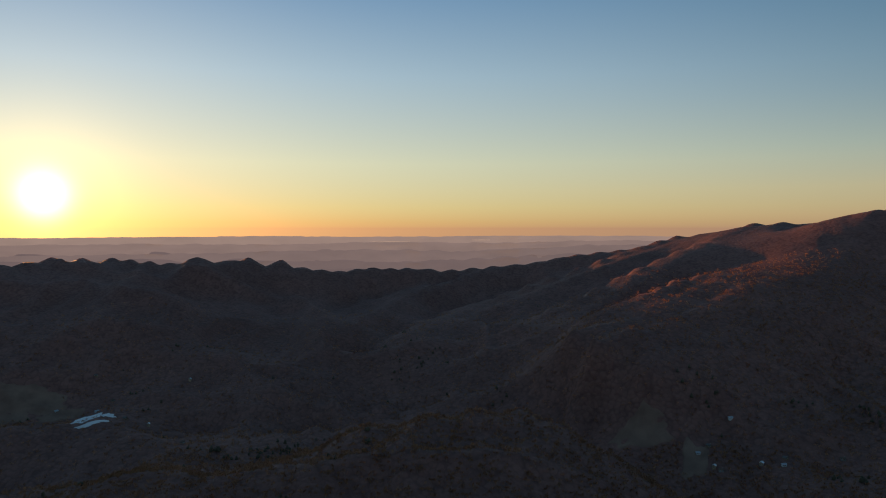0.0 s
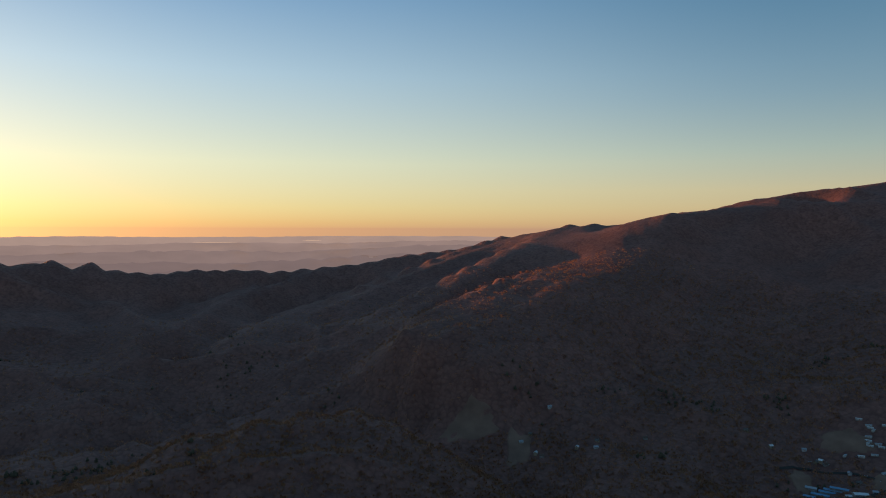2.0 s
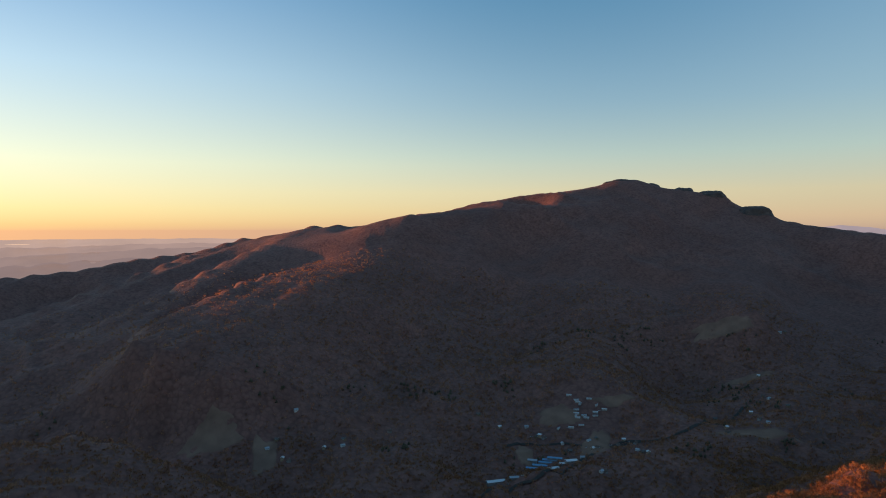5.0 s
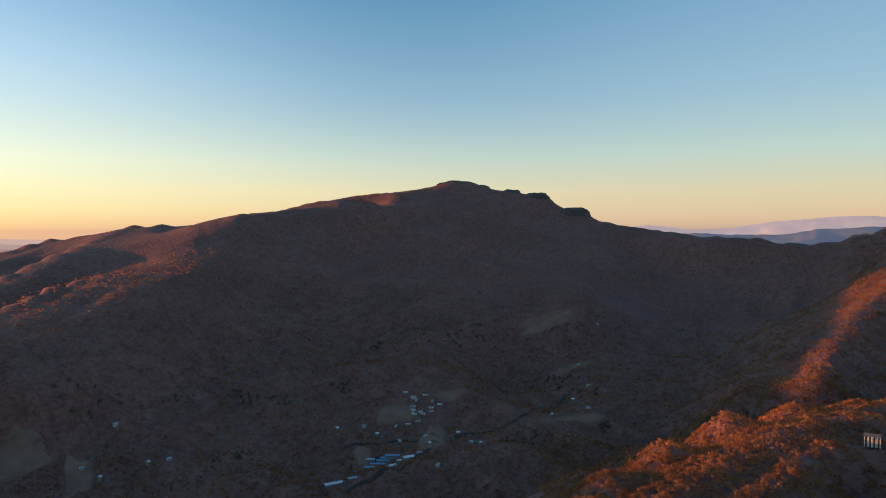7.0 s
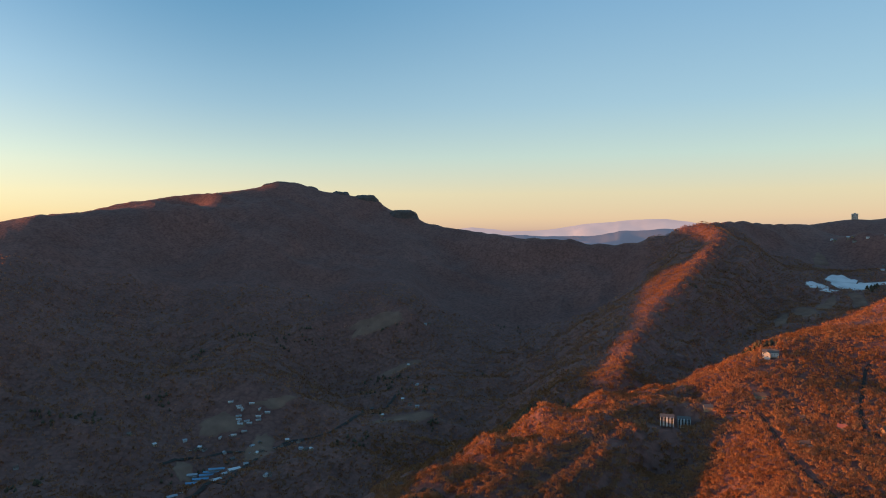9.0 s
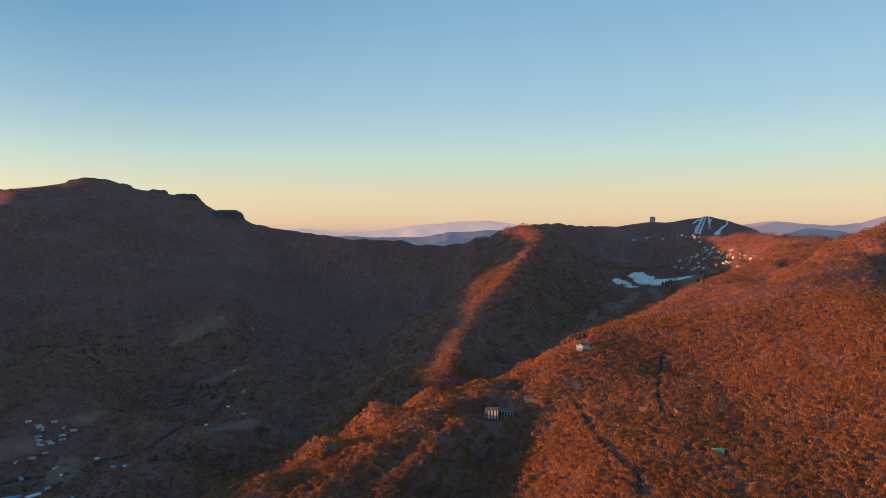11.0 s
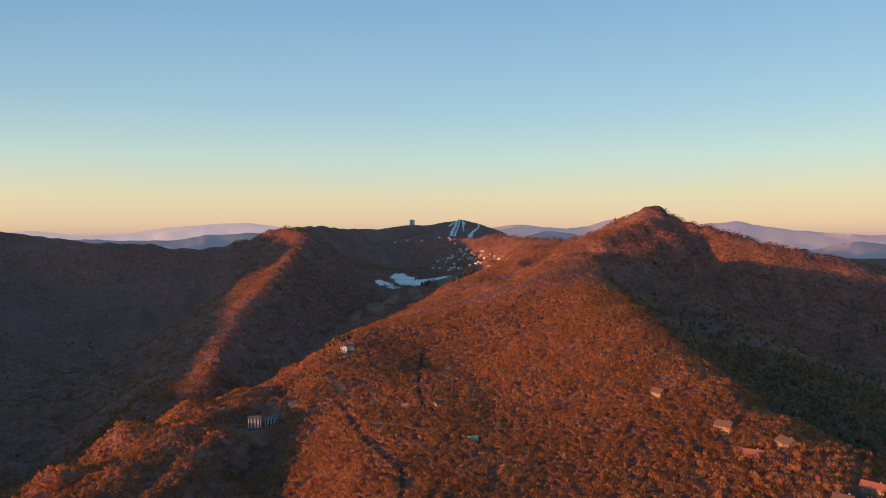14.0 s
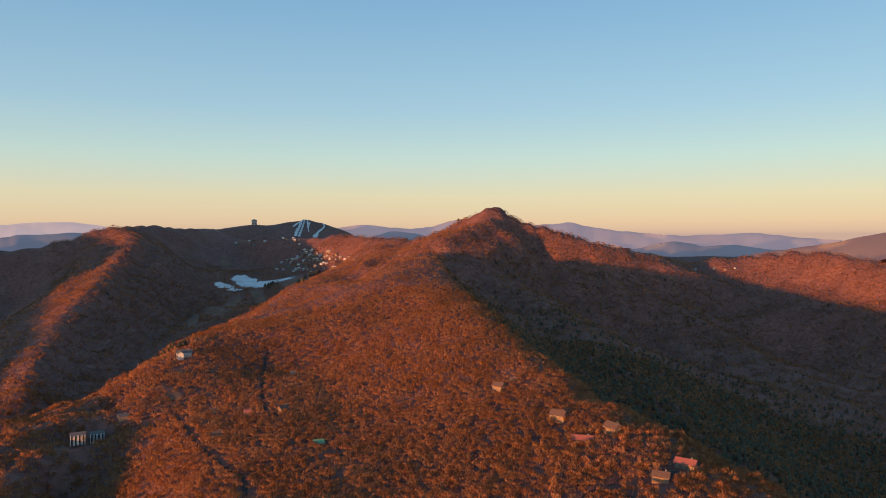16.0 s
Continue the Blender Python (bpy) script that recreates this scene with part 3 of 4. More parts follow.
ribbon("road_1", way([(91.2, -9.4), (90.9, -10.29), (90.7, -12.35), (90.8, -13.37), (91.1, -13.97), (92.2, -14.15)]), 4.5, M_ROAD, LANE, "road")
ribbon("road_2", way([(81.8, -13.75), (83.0, -13.6), (84.2, -13.7), (85.0, -14.6), (85.6, -15.75), (86.9, -17.08), (88.3, -18.03), (89.2, -18.71), (89.3, -20.2), (88.9, -22)]), 4.5, M_ROAD, LANE, "road")
ribbon("road_3", way([(116.0, -21.5), (117.0, -20.2), (118.4, -19.9), (120.5, -20.4)]), 6, M_ROAD, LANE, "road")
PIKE = "grey valley road through fields and houses"
ribbon("road_4", way([(37.7, -17.27), (40.5, -17.09), (42.8, -16.85), (45.0, -16.98), (47.2, -16.66), (48.7, -16.34)]), 7, M_ROAD, PIKE, "road")
ribbon("road_5", way([(34.2, -21.35), (36.3, -20.64), (38.3, -20.43), (40.7, -19.37), (43.9, -17.98), (45.6, -16.97), (47.9, -16.36), (52, -15.2), (56, -13.2)]), 9, M_ROAD, PIKE, "road")
ribbon("road_6", way([(57.2, -22.0), (57.6, -20.8), (58.9, -20.6), (60.2, -21.2)]), 6, M_ROAD, LANE, "road")
laid("parking_lot_1", (123.7, -18.26), 13, 6, 35, M_ROAD, "asphalt drive beside a ridge house", "drive", 4)


# ---------------------------------------------------------------- houses
def siding(n, a=(0.3, 0.2, 0.12), b=(0.2, 0.13, 0.08), step=4.0):
    p = n.add("TexCoord").outputs["Object"]
    z = n.add("SeparateXYZ", {0: p}).outputs[2]
    saw = n.math("FRACT", n.math("MULTIPLY", z, step))
    c = n.mix(n.noise(p, 0.8, 4), (*a, 1), (*b, 1))
    bump = n.add("Bump", {"Height": saw, "Distance": 0.03, "Strength": 0.6})
    return n.add("BsdfPrincipled", {"Base Color": c, "Roughness": 0.75, "Normal": bump.outputs[0]}).outputs[0]


def shingles(n, a=(0.1, 0.09, 0.085), b=(0.16, 0.14, 0.13)):
    p = n.add("TexCoord").outputs["Object"]
    bricks = n.add("TexBrick", {"Vector": p, "Scale": 1.6, "Color1": (*a, 1), "Color2": (*b, 1), "Mortar": (*[v * 0.6 for v in a], 1)})
    c = n.mix(n.math("MULTIPLY", n.noise(p, 0.5, 4), 0.5), bricks.outputs[0], (*b, 1))
    return n.add("BsdfPrincipled", {"Base Color": c, "Roughness": 0.9}).outputs[0]


def sheet_metal(n, c0=(0.08, 0.22, 0.42)):
    p = n.add("TexCoord").outputs["Object"]
    x = n.add("SeparateXYZ", {0: p}).outputs[0]
    rib = n.math("PINGPONG", n.math("MULTIPLY", x, 2.0), 0.5)
    c = n.mix(n.math("MULTIPLY", n.noise(p, 0.4, 4), 0.6), (*c0, 1), (*[min(1, v * 1.25 + 0.03) for v in c0], 1))
    bump = n.add("Bump", {"Height": rib, "Distance": 0.05, "Strength": 0.5})
    return n.add("BsdfPrincipled", {"Base Color": c, "Roughness": 0.45, "Normal": bump.outputs[0]}).outputs[0]


def glass(n):
    return n.add("BsdfPrincipled", {"Base Color": (0.03, 0.035, 0.04, 1), "Roughness": 0.08, "Specular IOR Level": 0.8}).outputs[0]


def plain(n, c0=(0.7, 0.7, 0.68), rough=0.6):
    p = n.add("TexCoord").outputs["Object"]
    c = n.mix(n.math("MULTIPLY", n.noise(p, 1.2, 4), 0.35), (*c0, 1), (*[v * 0.75 for v in c0], 1))
    return n.add("BsdfPrincipled", {"Base Color": c, "Roughness": rough}).outputs[0]


def rock(n):
    p = position(n)
    c = n.ramp(n.noise(p, 0.06, 5, 0.65), [(0.3, (0.06, 0.045, 0.04)), (0.6, (0.11, 0.085, 0.075)), (0.8, (0.19, 0.155, 0.135))])
    bump = n.add("Bump", {"Height": n.noise(p, 0.15, 5), "Distance": 3.0, "Strength": 0.8})
    return n.add("BsdfPrincipled", {"Base Color": c, "Roughness": 0.9, "Normal": bump.outputs[0]}).outputs[0]


WALLS = {
    "brown": material("brown_siding", siding),
    "tan": material("tan_siding", siding, a=(0.40, 0.28, 0.18), b=(0.30, 0.21, 0.135)),
    "white": material("white_siding", siding, a=(0.66, 0.65, 0.62), b=(0.5, 0.49, 0.47)),
    "slate": material("slate_siding", siding, a=(0.10, 0.095, 0.09), b=(0.065, 0.06, 0.058)),
    "grey": material("grey_siding", siding, a=(0.30, 0.28, 0.27), b=(0.20, 0.19, 0.18)),
}
ROOFS = {
    "dark": material("dark_shingles", shingles),
    "brown": material("brown_shingles", shingles, a=(0.11, 0.068, 0.05), b=(0.16, 0.10, 0.075)),
    "red": material("red_metal_roof", sheet_metal, c0=(0.30, 0.095, 0.06)),
    "green": material("green_metal_roof", sheet_metal, c0=(0.1, 0.26, 0.14)),
    "blue": material("blue_metal_roof", sheet_metal, c0=(0.10, 0.25, 0.40)),
    "white": material("white_metal_roof", sheet_metal, c0=(0.58, 0.59, 0.6)),
    "grey": material("grey_metal_roof", sheet_metal, c0=(0.3, 0.32, 0.35)),
}
M_GLASS = material("window_glass", glass)
M_TRIM = material("white_trim", plain, c0=(0.82, 0.81, 0.78))
M_STONE = material("grey_stone", plain, c0=(0.32, 0.29, 0.26), rough=0.9)
M_DECK = material("deck_timber", plain, c0=(0.33, 0.2, 0.12), rough=0.8)
M_ROCK = material("bare_rock", rock)


def box(bm, x0, x1, y0, y1, z0, z1):
    vs = [bm.verts.new((x, y, z)) for z in (z0, z1) for y in (y0, y1) for x in (x0, x1)]
    for f in ((0, 2, 3, 1), (4, 5, 7, 6), (0, 1, 5, 4), (2, 6, 7, 3), (0, 4, 6, 2), (1, 3, 7, 5)):
        bm.faces.new([vs[i] for i in f])
    return bm


def boxes(*spans):
    bm = bmesh.new()
    for s in spans:
        box(bm, *s)
    return bm


def part(name, bm, mat, parent, label=""):
    me = bpy.data.meshes.new(name)
    bm.to_mesh(me)
    bm.free()
    me.materials.append(mat)
    ob = new(name, me)
    ob.parent = parent
    if label:
        ob["label"] = label
    return ob


def gable_walls(w, d, h, rise, deep=3.0):
    """Walls of a house with gable ends on the x sides; they go down into the slope."""
    bm = bmesh.new()
    lo = [bm.verts.new((x, y, -deep)) for x, y in ((-w / 2, -d / 2), (w / 2, -d / 2), (w / 2, d / 2), (-w / 2, d / 2))]
    hi = [bm.verts.new((x, y, h)) for x, y in ((-w / 2, -d / 2), (w / 2, -d / 2), (w / 2, d / 2), (-w / 2, d / 2))]
    ra, rb = bm.verts.new((-w / 2, 0, h + rise)), bm.verts.new((w / 2, 0, h + rise))
    for f in ((lo[0], lo[1], hi[1], hi[0]), (lo[2], lo[3], hi[3], hi[2]), (lo[1], lo[2], hi[2], rb, hi[1]), (lo[3], lo[0], hi[0], ra, hi[3])):
        bm.faces.new(f)
    return bm


def gable_roof(w, d, h, rise, over=0.6, thick=0.25):
    bm = bmesh.new()
    k = rise / (d / 2)
    for s in (-1, 1):
        ye, ze = s * (d / 2 + over), h - over * k
        ring = [(-w / 2 - over, ye, ze), (w / 2 + over, ye, ze), (w / 2 + over, 0, h + rise), (-w / 2 - over, 0, h + rise)]
        lo, hi = [bm.verts.new((x, y, z + 0.03)) for x, y, z in ring], [bm.verts.new((x, y, z + 0.03 + thick)) for x, y, z in ring]
        for f in (lo[::-1], hi, *[(lo[i], lo[(i + 1) % 4], hi[(i + 1) % 4], hi[i]) for i in range(4)]):
            bm.faces.new(f)
    bmesh.ops.recalc_face_normals(bm, faces=bm.faces)
    return bm


def window(parent, x, y, z, w, h, face):
    """A window whose frame stands proud of the wall; face: -y, +y, -x or +x."""
    s = -1 if face[0] == "-" else 1
    t = 0.08
    if face[1] == "y":
        fr = part("window", boxes((x - w / 2, x + w / 2, y - 0.02, y + s * t, z, z + h)), M_TRIM, parent)
        part("pane", boxes((x - w / 2 + 0.12, x + w / 2 - 0.12, y + s * t, y + s * (t + 0.03), z + 0.12, z + h - 0.12)), M_GLASS, fr)
    else:
        fr = part("window", boxes((x - 0.02, x + s * t, y - w / 2, y + w / 2, z, z + h)), M_TRIM, parent)
        part("pane", boxes((x + s * t, x + s * (t + 0.03), y - w / 2 + 0.12, y + w / 2 - 0.12, z + 0.12, z + h - 0.12)), M_GLASS, fr)


def house(name, label, w, d, h, rise, wall, roof, deck=False, storeys=1, wing=False, category="house", chimney=True, cols=0):
    """A gabled house: walls, roof, chimney, door, windows, and perhaps a deck and a cross wing."""
    e = tagged(new(name), label, category)
    part("wall", gable_walls(w, d, h, rise), WALLS[wall], e)
    part("roof", gable_roof(w, d, h, rise), ROOFS[roof], e)
    if chimney:
        part("chimney", boxes((w * 0.22, w * 0.22 + 0.9, 0.6, 1.5, h, h + rise + 1.0)), M_STONE, e, "grey stone chimney")
    part("door", boxes((-0.5, 0.5, -d / 2 - 0.06, -d / 2 + 0.02, 0.05, 2.1)), M_DECK, e)
    n = cols or max(2, int(w / 3.2))
    for s in range(storeys):
        for k in range(n):
            x = (k + 0.5) / n * w - w / 2
            z = 0.9 + s * 2.8
            if s or abs(x) > 1.3:
                window(e, x, -d / 2, z, 1.3, 1.3, "-y")
            if n < 6:
                window(e, x, d / 2, z, 1.2, 1.2, "+y")
        for sx in ("-x", "+x"):
            window(e, w / 2 * (1 if sx == "+x" else -1), 0, 0.9 + s * 2.8, 1.4, 1.3, sx)
    if deck:
        part("deck", boxes((-w / 2 - 0.3, w / 2 + 0.3, -d / 2 - 2.8, -d / 2 - 0.07, -0.15, 0.0)), M_DECK, e, "timber deck")
        for k in range(4):
            x = -w / 2 + w * k / 3
            part("post", boxes((x - 0.12, x + 0.12, -d / 2 - 2.7, -d / 2 - 2.45, -4.0, 1.0)), M_DECK, e)
        part("railing", boxes((-w / 2 - 0.3, w / 2 + 0.3, -d / 2 - 2.78, -d / 2 - 2.7, 0.9, 1.0), (-w / 2 - 0.3, w / 2 + 0.3, -d / 2 - 2.78, -d / 2 - 2.7, 0.45, 0.52)), M_DECK, e)
    if wing:
        ww, wd = w * 0.42, d * 0.7
        bm = gable_walls(ww, wd, h * 0.95, rise * 0.8)
        bmesh.ops.transform(bm, matrix=pose(-w * 0.2, -d / 2 - wd / 2 + 1.2, 0, 0, 0, 90), verts=bm.verts)
        part("wing_wall", bm, WALLS[wall], e)
        bm = gable_roof(ww, wd, h * 0.95, rise * 0.8)
        bmesh.ops.transform(bm, matrix=pose(-w * 0.2, -d / 2 - wd / 2 + 1.2, 0, 0, 0, 90), verts=bm.verts)
        part("wing_roof", bm, ROOFS[roof], e)
        window(e, -w * 0.2, -d / 2 - ww / 2 - wd / 2 + 1.2, 0.9, 1.6, 1.5, "-y")
    return e


def stand(ob, b, turn, lift=0.2, clear=0.0, r=None):
    """Sets a thing on the land at a bearing and height angle, its front turned towards a compass angle."""
    p = on_land(*b)
    ob.matrix_basis = pose(p.x, p.y, p.z + lift, 0, 0, turn)
    if clear:
        CLEAR.append((p.x, p.y, clear * 0.8))
        k = 1 - clear / math.hypot(p.x, p.y)
        CLEAR.append((p.x * k, p.y * k, clear * 0.5))
    return ob


# Houses on the sunlit near slope and its ridge.
stand(house("house", "brown mountain house with a brown roof and timber deck", 13, 9, 5.4, 3.2, "brown", "brown", True, 2), (109.8, -12.66), -150, 0.6, 13)
stand(house("house", "brown timber house with tall gable windows and a deck", 14, 10, 5.6, 3.8, "brown", "brown", True, 2), (114.6, -14.83), -140, 0.6, 12)
stand(house("house", "large brown wooden house with a brown hipped roof", 14, 10, 5.6, 3.6, "brown", "brown", False, 2), (118.9, -15.59), -165, 0.4, 11)
stand(house("house", "low house under a red metal roof among bare trees", 17, 9, 3.2, 3.0, "brown", "red", False, 1), (116.5, -16.41), -120, 0.3, 10)
stand(house("house", "ridge house with a red-brown roof beside its drive", 14, 9, 3.4, 2.8, "brown", "red", False, 1), (124.4, -17.7), -140, 0.9, 15)
stand(house("house", "small brown house with a grey-brown roof beside its drive", 11, 8, 3.2, 2.6, "brown", "brown", False, 1), (122.55, -18.75), -130, 0.9, 14)
stand(house("house", "big white house with a dark roof and timber deck", 22, 12, 6.4, 3.8, "white", "dark", True, 2, True), (84.9, -9.35), -85, 0.6, 20)
stand(house("house", "tan house half hidden by trees near the lodge", 11, 8, 3.6, 2.6, "tan", "dark", False, 1), (80.6, -13.59), -70, 0.3, 10)
stand(house("house", "tan house with a brown roof among rust-brown trees", 14, 9, 4.2, 2.8, "tan", "brown", True, 1), (84.2, -12.42), -80, 0.3, 11)
stand(house("house", "small tan cabin among rust-brown trees", 9, 7, 3, 2.2, "tan", "brown", False, 1), (87.0, -13.64), -90, 0.3, 8)
stand(house("house", "small white cabin on the wooded slope", 8, 7, 4.5, 2.4, "white", "dark", False, 1), (93.1, -11.24), -95, 0.3, 8)
stand(house("house", "house with a pale brown hipped roof beside the lane", 13, 11, 3, 3.4, "tan", "brown", False, 1), (92.4, -13.86), -60, 0.3, 9)
stand(house("house", "orange-lit timber cabin among bare trees", 9, 8, 4, 2.6, "tan", "red", False, 1), (89.6, -14.05), -100, 0.3, 8)
stand(house("house", "cabin with a green metal roof among bare trees", 10, 8, 3.4, 2.8, "brown", "green", False, 1), (95.1, -16.64), -95, 0.3, 8)
stand(house("house", "tan and white cabin half hidden by bare trees", 11, 8, 4, 2.6, "white", "brown", True, 1), (87.3, -15.49), -80, 0.3, 9)
stand(house("house", "small grey cabin behind bare trees", 7, 6, 3, 2, "grey", "brown", False, 1), (110.9, -11.9), -120, 0.3, 7)


def lodge(label):
    """A three-storey apartment block with white balcony bays on its front."""
    e = tagged(new("apartment_lodge"), label, "apartment building")
    w, d, h = 15.0, 12.0, 8.4
    part("wall", gable_walls(w, d, h, 2.6, 2.0), WALLS["slate"], e)
    part("roof", gable_roof(w, d, h, 2.6, 0.7), ROOFS["dark"], e)
    for k, x in enumerate((-5.7, -1.9, 1.9, 5.7)):
        b = part("bay", boxes((x - 1.65, x - 1.1, -d / 2 - 1.4, -d / 2 - 0.01, -2, h + 0.6), (x + 1.1, x + 1.65, -d / 2 - 1.4, -d / 2 - 0.01, -2, h + (0.6 if k % 2 else -0.4))), M_TRIM, e, "white balcony bay")
        for s in range(3):
            z = 0.2 + s * 2.7
            part("balcony", boxes((x - 1.09, x + 1.09, -d / 2 - 1.38, -d / 2 - 0.02, z - 0.2, z), (x - 1.09, x + 1.09, -d / 2 - 1.38, -d / 2 - 1.3, z + 0.85, z + 1.0)), M_DECK, b)
        for s in range(3):
            part("window", boxes((x - 1.0, x + 1.0, -d / 2 - 0.06, -d / 2 + 0.02, 0.4 + s * 2.7, 2.5 + s * 2.7)), M_GLASS, e)
    return e


stand(lodge("grey apartment lodge with white balcony bays and dark roof"), (77.6, -14.95), -79, 2.8, 24)
stand(lodge("grey apartment lodge with white balcony bays beside its twin"), (78.85, -14.95), -77, 2.8, 24)

# The storage yard on the valley floor.
STORE = house("storage_building", "long low storage building with a blue metal roof", 27, 8.5, 2.7, 1.0, "grey", "blue", False, 1, False, "storage building", False, 6)
stand(STORE, (40.1, -18.9), -48, 0.3, 18)
STORE["group"] = "storage buildings"
for b in ((40.6, -18.61), (41.1, -18.41), (41.4, -18.23), (41.8, -18.05)):
    p = on_land(*b)
    copy_thing(STORE, pose(p.x, p.y, p.z + 0.3, 0, 0, -48))
    CLEAR.append((p.x, p.y, 18))
for b, w, d, turn, col, lab in (((40.0, -18.35), 17, 9, -48, "grey", "pale grey metal shed beside the storage yard"), ((41.7, -18.85), 20, 11, -15, "white", "white metal building beside the storage yard"),
                                ((43.1, -18.18), 21, 11, -20, "white", "white metal warehouse beside the valley road"), ((37.0, -19.98), 33, 11, -15, "white", "long white metal building beside the valley road"),
                                ((38.5, -19.65), 16, 9, -20, "grey", "low grey building between the metal sheds"), ((42.4, -18.47), 12, 7, -15, "white", "small white shed beside the storage yard")):
    stand(house("metal_building", lab, w, d, 3.6, 1.6, "grey", col, False, 1, False, "shed", False), b, turn, 0.3, w * 0.7)


def mobile_home(label, roof):
    e = tagged(new("mobile_home"), label, "mobile home", "mobile homes in the park")
    part("body", boxes((-5.5, 5.5, -1.8, 1.8, 0.5, 2.9)), WALLS["white"], e)
    part("skirt", boxes((-5.3, 5.3, -1.7, 1.7, -1.5, 0.5)), M_STONE, e)
    bm = gable_roof(11, 3.6, 2.9, 0.6, 0.2, 0.12)
    part("roof", bm, ROOFS[roof], e)
    part("door", boxes((0.6, 1.5, -1.86, -1.78, 0.55, 2.5)), M_DECK, e)
    for x in (-4.0, -1.6, 3.4):
        window(e, x, -1.8, 1.4, 1.2, 0.9, "-y")
    part("step", boxes((0.5, 1.6, -2.8, -1.87, -0.5, 0.5)), M_DECK, e)
    return e


HOMES = [mobile_home("white mobile home with a pale metal roof", "white"), mobile_home("white mobile home with a grey roof", "grey")]
TRAILERS = [(42.9, -13.21), (43.5, -13.51), (43.6, -13.73), (43.8, -13.9), (44.5, -13.51), (43.5, -14.36), (43.5, -14.58), (43.5, -14.78), (43.6, -15.0), (44.1, -14.68),
            (44.3, -14.9), (45.1, -13.99), (45.0, -14.43), (45.0, -14.72), (45.7, -14.26), (42.1, -15.84), (43.1, -15.7), (43.9, -15.48)]
CLEAR.append((*on_land(44.2, -14.2)[:2], 75))


def spread(protos, spots, clear, turns, lift=0.3):
    """Stands copies of the prototypes at bearings and height angles; the first ones are the prototypes themselves."""
    for k, b in enumerate(spots):
        p = on_land(*b)
        m = pose(p.x, p.y, p.z + lift, 0, 0, turns[k % len(turns)] - b[0])
        if k < len(protos):
            protos[k].matrix_basis = m
        else:
            copy_thing(protos[k % len(protos)], m)
        if clear:
            CLEAR.append((p.x, p.y, clear))


spread(HOMES, TRAILERS, 10, (0, 12, -8, 70))


def car(label, paint):
    e = tagged(new("car"), label, "car", "cars in the valley")
    part("body", boxes((-2.2, 2.2, -0.9, 0.9, 0.35, 0.95)), paint, e)
    bm = boxes((-1.3, 1.2, -0.8, 0.8, 0.95, 1.5))
    for v in bm.verts:
        if v.co.z > 1.2:
            v.co.x *= 0.72
    part("cabin", bm, M_GLASS, e)
    for x in (-1.4, 1.4):
        for y in (-0.85, 0.85):
            bm = bmesh.new()
            bmesh.ops.create_cone(bm, cap_ends=True, segments=10, radius1=0.34, radius2=0.34, depth=0.22)
            bmesh.ops.transform(bm, matrix=pose(x, y, 0.34, 90), verts=bm.verts)
            part("wheel", bm, M_TYRE, e)
    return e


M_TYRE = material("tyre_rubber", plain, c0=(0.03, 0.03, 0.03), rough=0.9)
CARS = [car("white parked car on the valley floor", material("white_paint", plain, c0=(0.7, 0.7, 0.7), rough=0.3)),
        car("silver parked car on the valley floor", material("silver_paint", plain, c0=(0.45, 0.46, 0.48), rough=0.3)),
        car("dark red parked car on the valley floor", material("red_paint", plain, c0=(0.3, 0.05, 0.04), rough=0.3))]
spread(CARS, [(39.9, -16.5), (40.45, -16.5), (40.75, -16.48), (41.05, -16.55), (41.6, -16.8), (42.7, -16.95), (43.4, -16.9), (44.3, -17.1), (45.6, -17.1), (46.2, -16.8), (47.6, -16.45), (48.5, -17.1),
              (39.2, -19.4), (39.6, -19.2), (41.0, -19.15), (42.0, -18.75), (38.0, -20.1), (37.6, -20.3), (36.6, -20.2), (43.6, -14.2), (44.4, -14.6), (45.3, -14.3), (42.8, -15.8), (43.6, -15.6)], 5, (15, 70, -35), 0.9)


def village_set(group, where, k=1.0):
    made = [house("house", f"white frame house with a grey metal roof {where}", 7.6 * k, 5.8 * k, 2.6 * k, 1.7 * k, "white", "grey", False, 1),
            house("house", f"brown frame house with a dark roof {where}", 8 * k, 6 * k, 2.8 * k, 2.0 * k, "brown", "dark", False, 1),
            house("house", f"tan two-storey house with a pale roof {where}", 7 * k, 6 * k, 4.6 * k, 1.8 * k, "tan", "white", False, 2),
            house("house", f"grey house with a brown roof {where}", 8 * k, 6.2 * k, 2.8 * k, 2.0 * k, "grey", "brown", False, 1)]
    for h in made:
        h["group"] = group
    return made


VALLEY = [(39.5, -15.84), (40.3, -16.47), (40.6, -16.43), (40.9, -16.51), (42.4, -16.92), (43.0, -17.42), (44.8, -17.19), (45.2, -17.05), (44.5, -16.6), (45.1, -16.41),
          (47.2, -16.38), (48.1, -16.53), (48.3, -17.04), (48.7, -17.12), (49.1, -17.16), (45.8, -18.81), (45.5, -18.85), (35.6, -14.85), (37.3, -15.88), (46.8, -16.74), (44.0, -17.84)]
VALLEY_EAST = [(18.5, -16.97), (19.3, -16.43), (19.7, -17.87), (20.2, -17.97), (24.5, -17.13), (24.6, -16.66), (23.0, -17.3), (28.3, -16.24), (20.8, -14.25),
               (-26.1, -14.02), (-24.5, -14.66), (-22.1, -16.17), (-30.6, -13.01), (-28.0, -10.85), (-21.5, -11.7), (-26.9, -12.66), (-28.0, -13.32)]
VALLEY_HEAD = [(58.4, -7.63), (58.7, -7.6), (57.0, -10.94), (57.3, -12.3), (57.7, -12.47), (59.0, -12.87), (56.5, -13.6), (57.1, -13.98), (57.7, -14.18), (54.0, -14.33), (54.8, -14.85), (54.9, -15.16)]
spread(village_set("valley houses", "beside the road"), VALLEY, 12, (10, 60, -30, 35, -75))
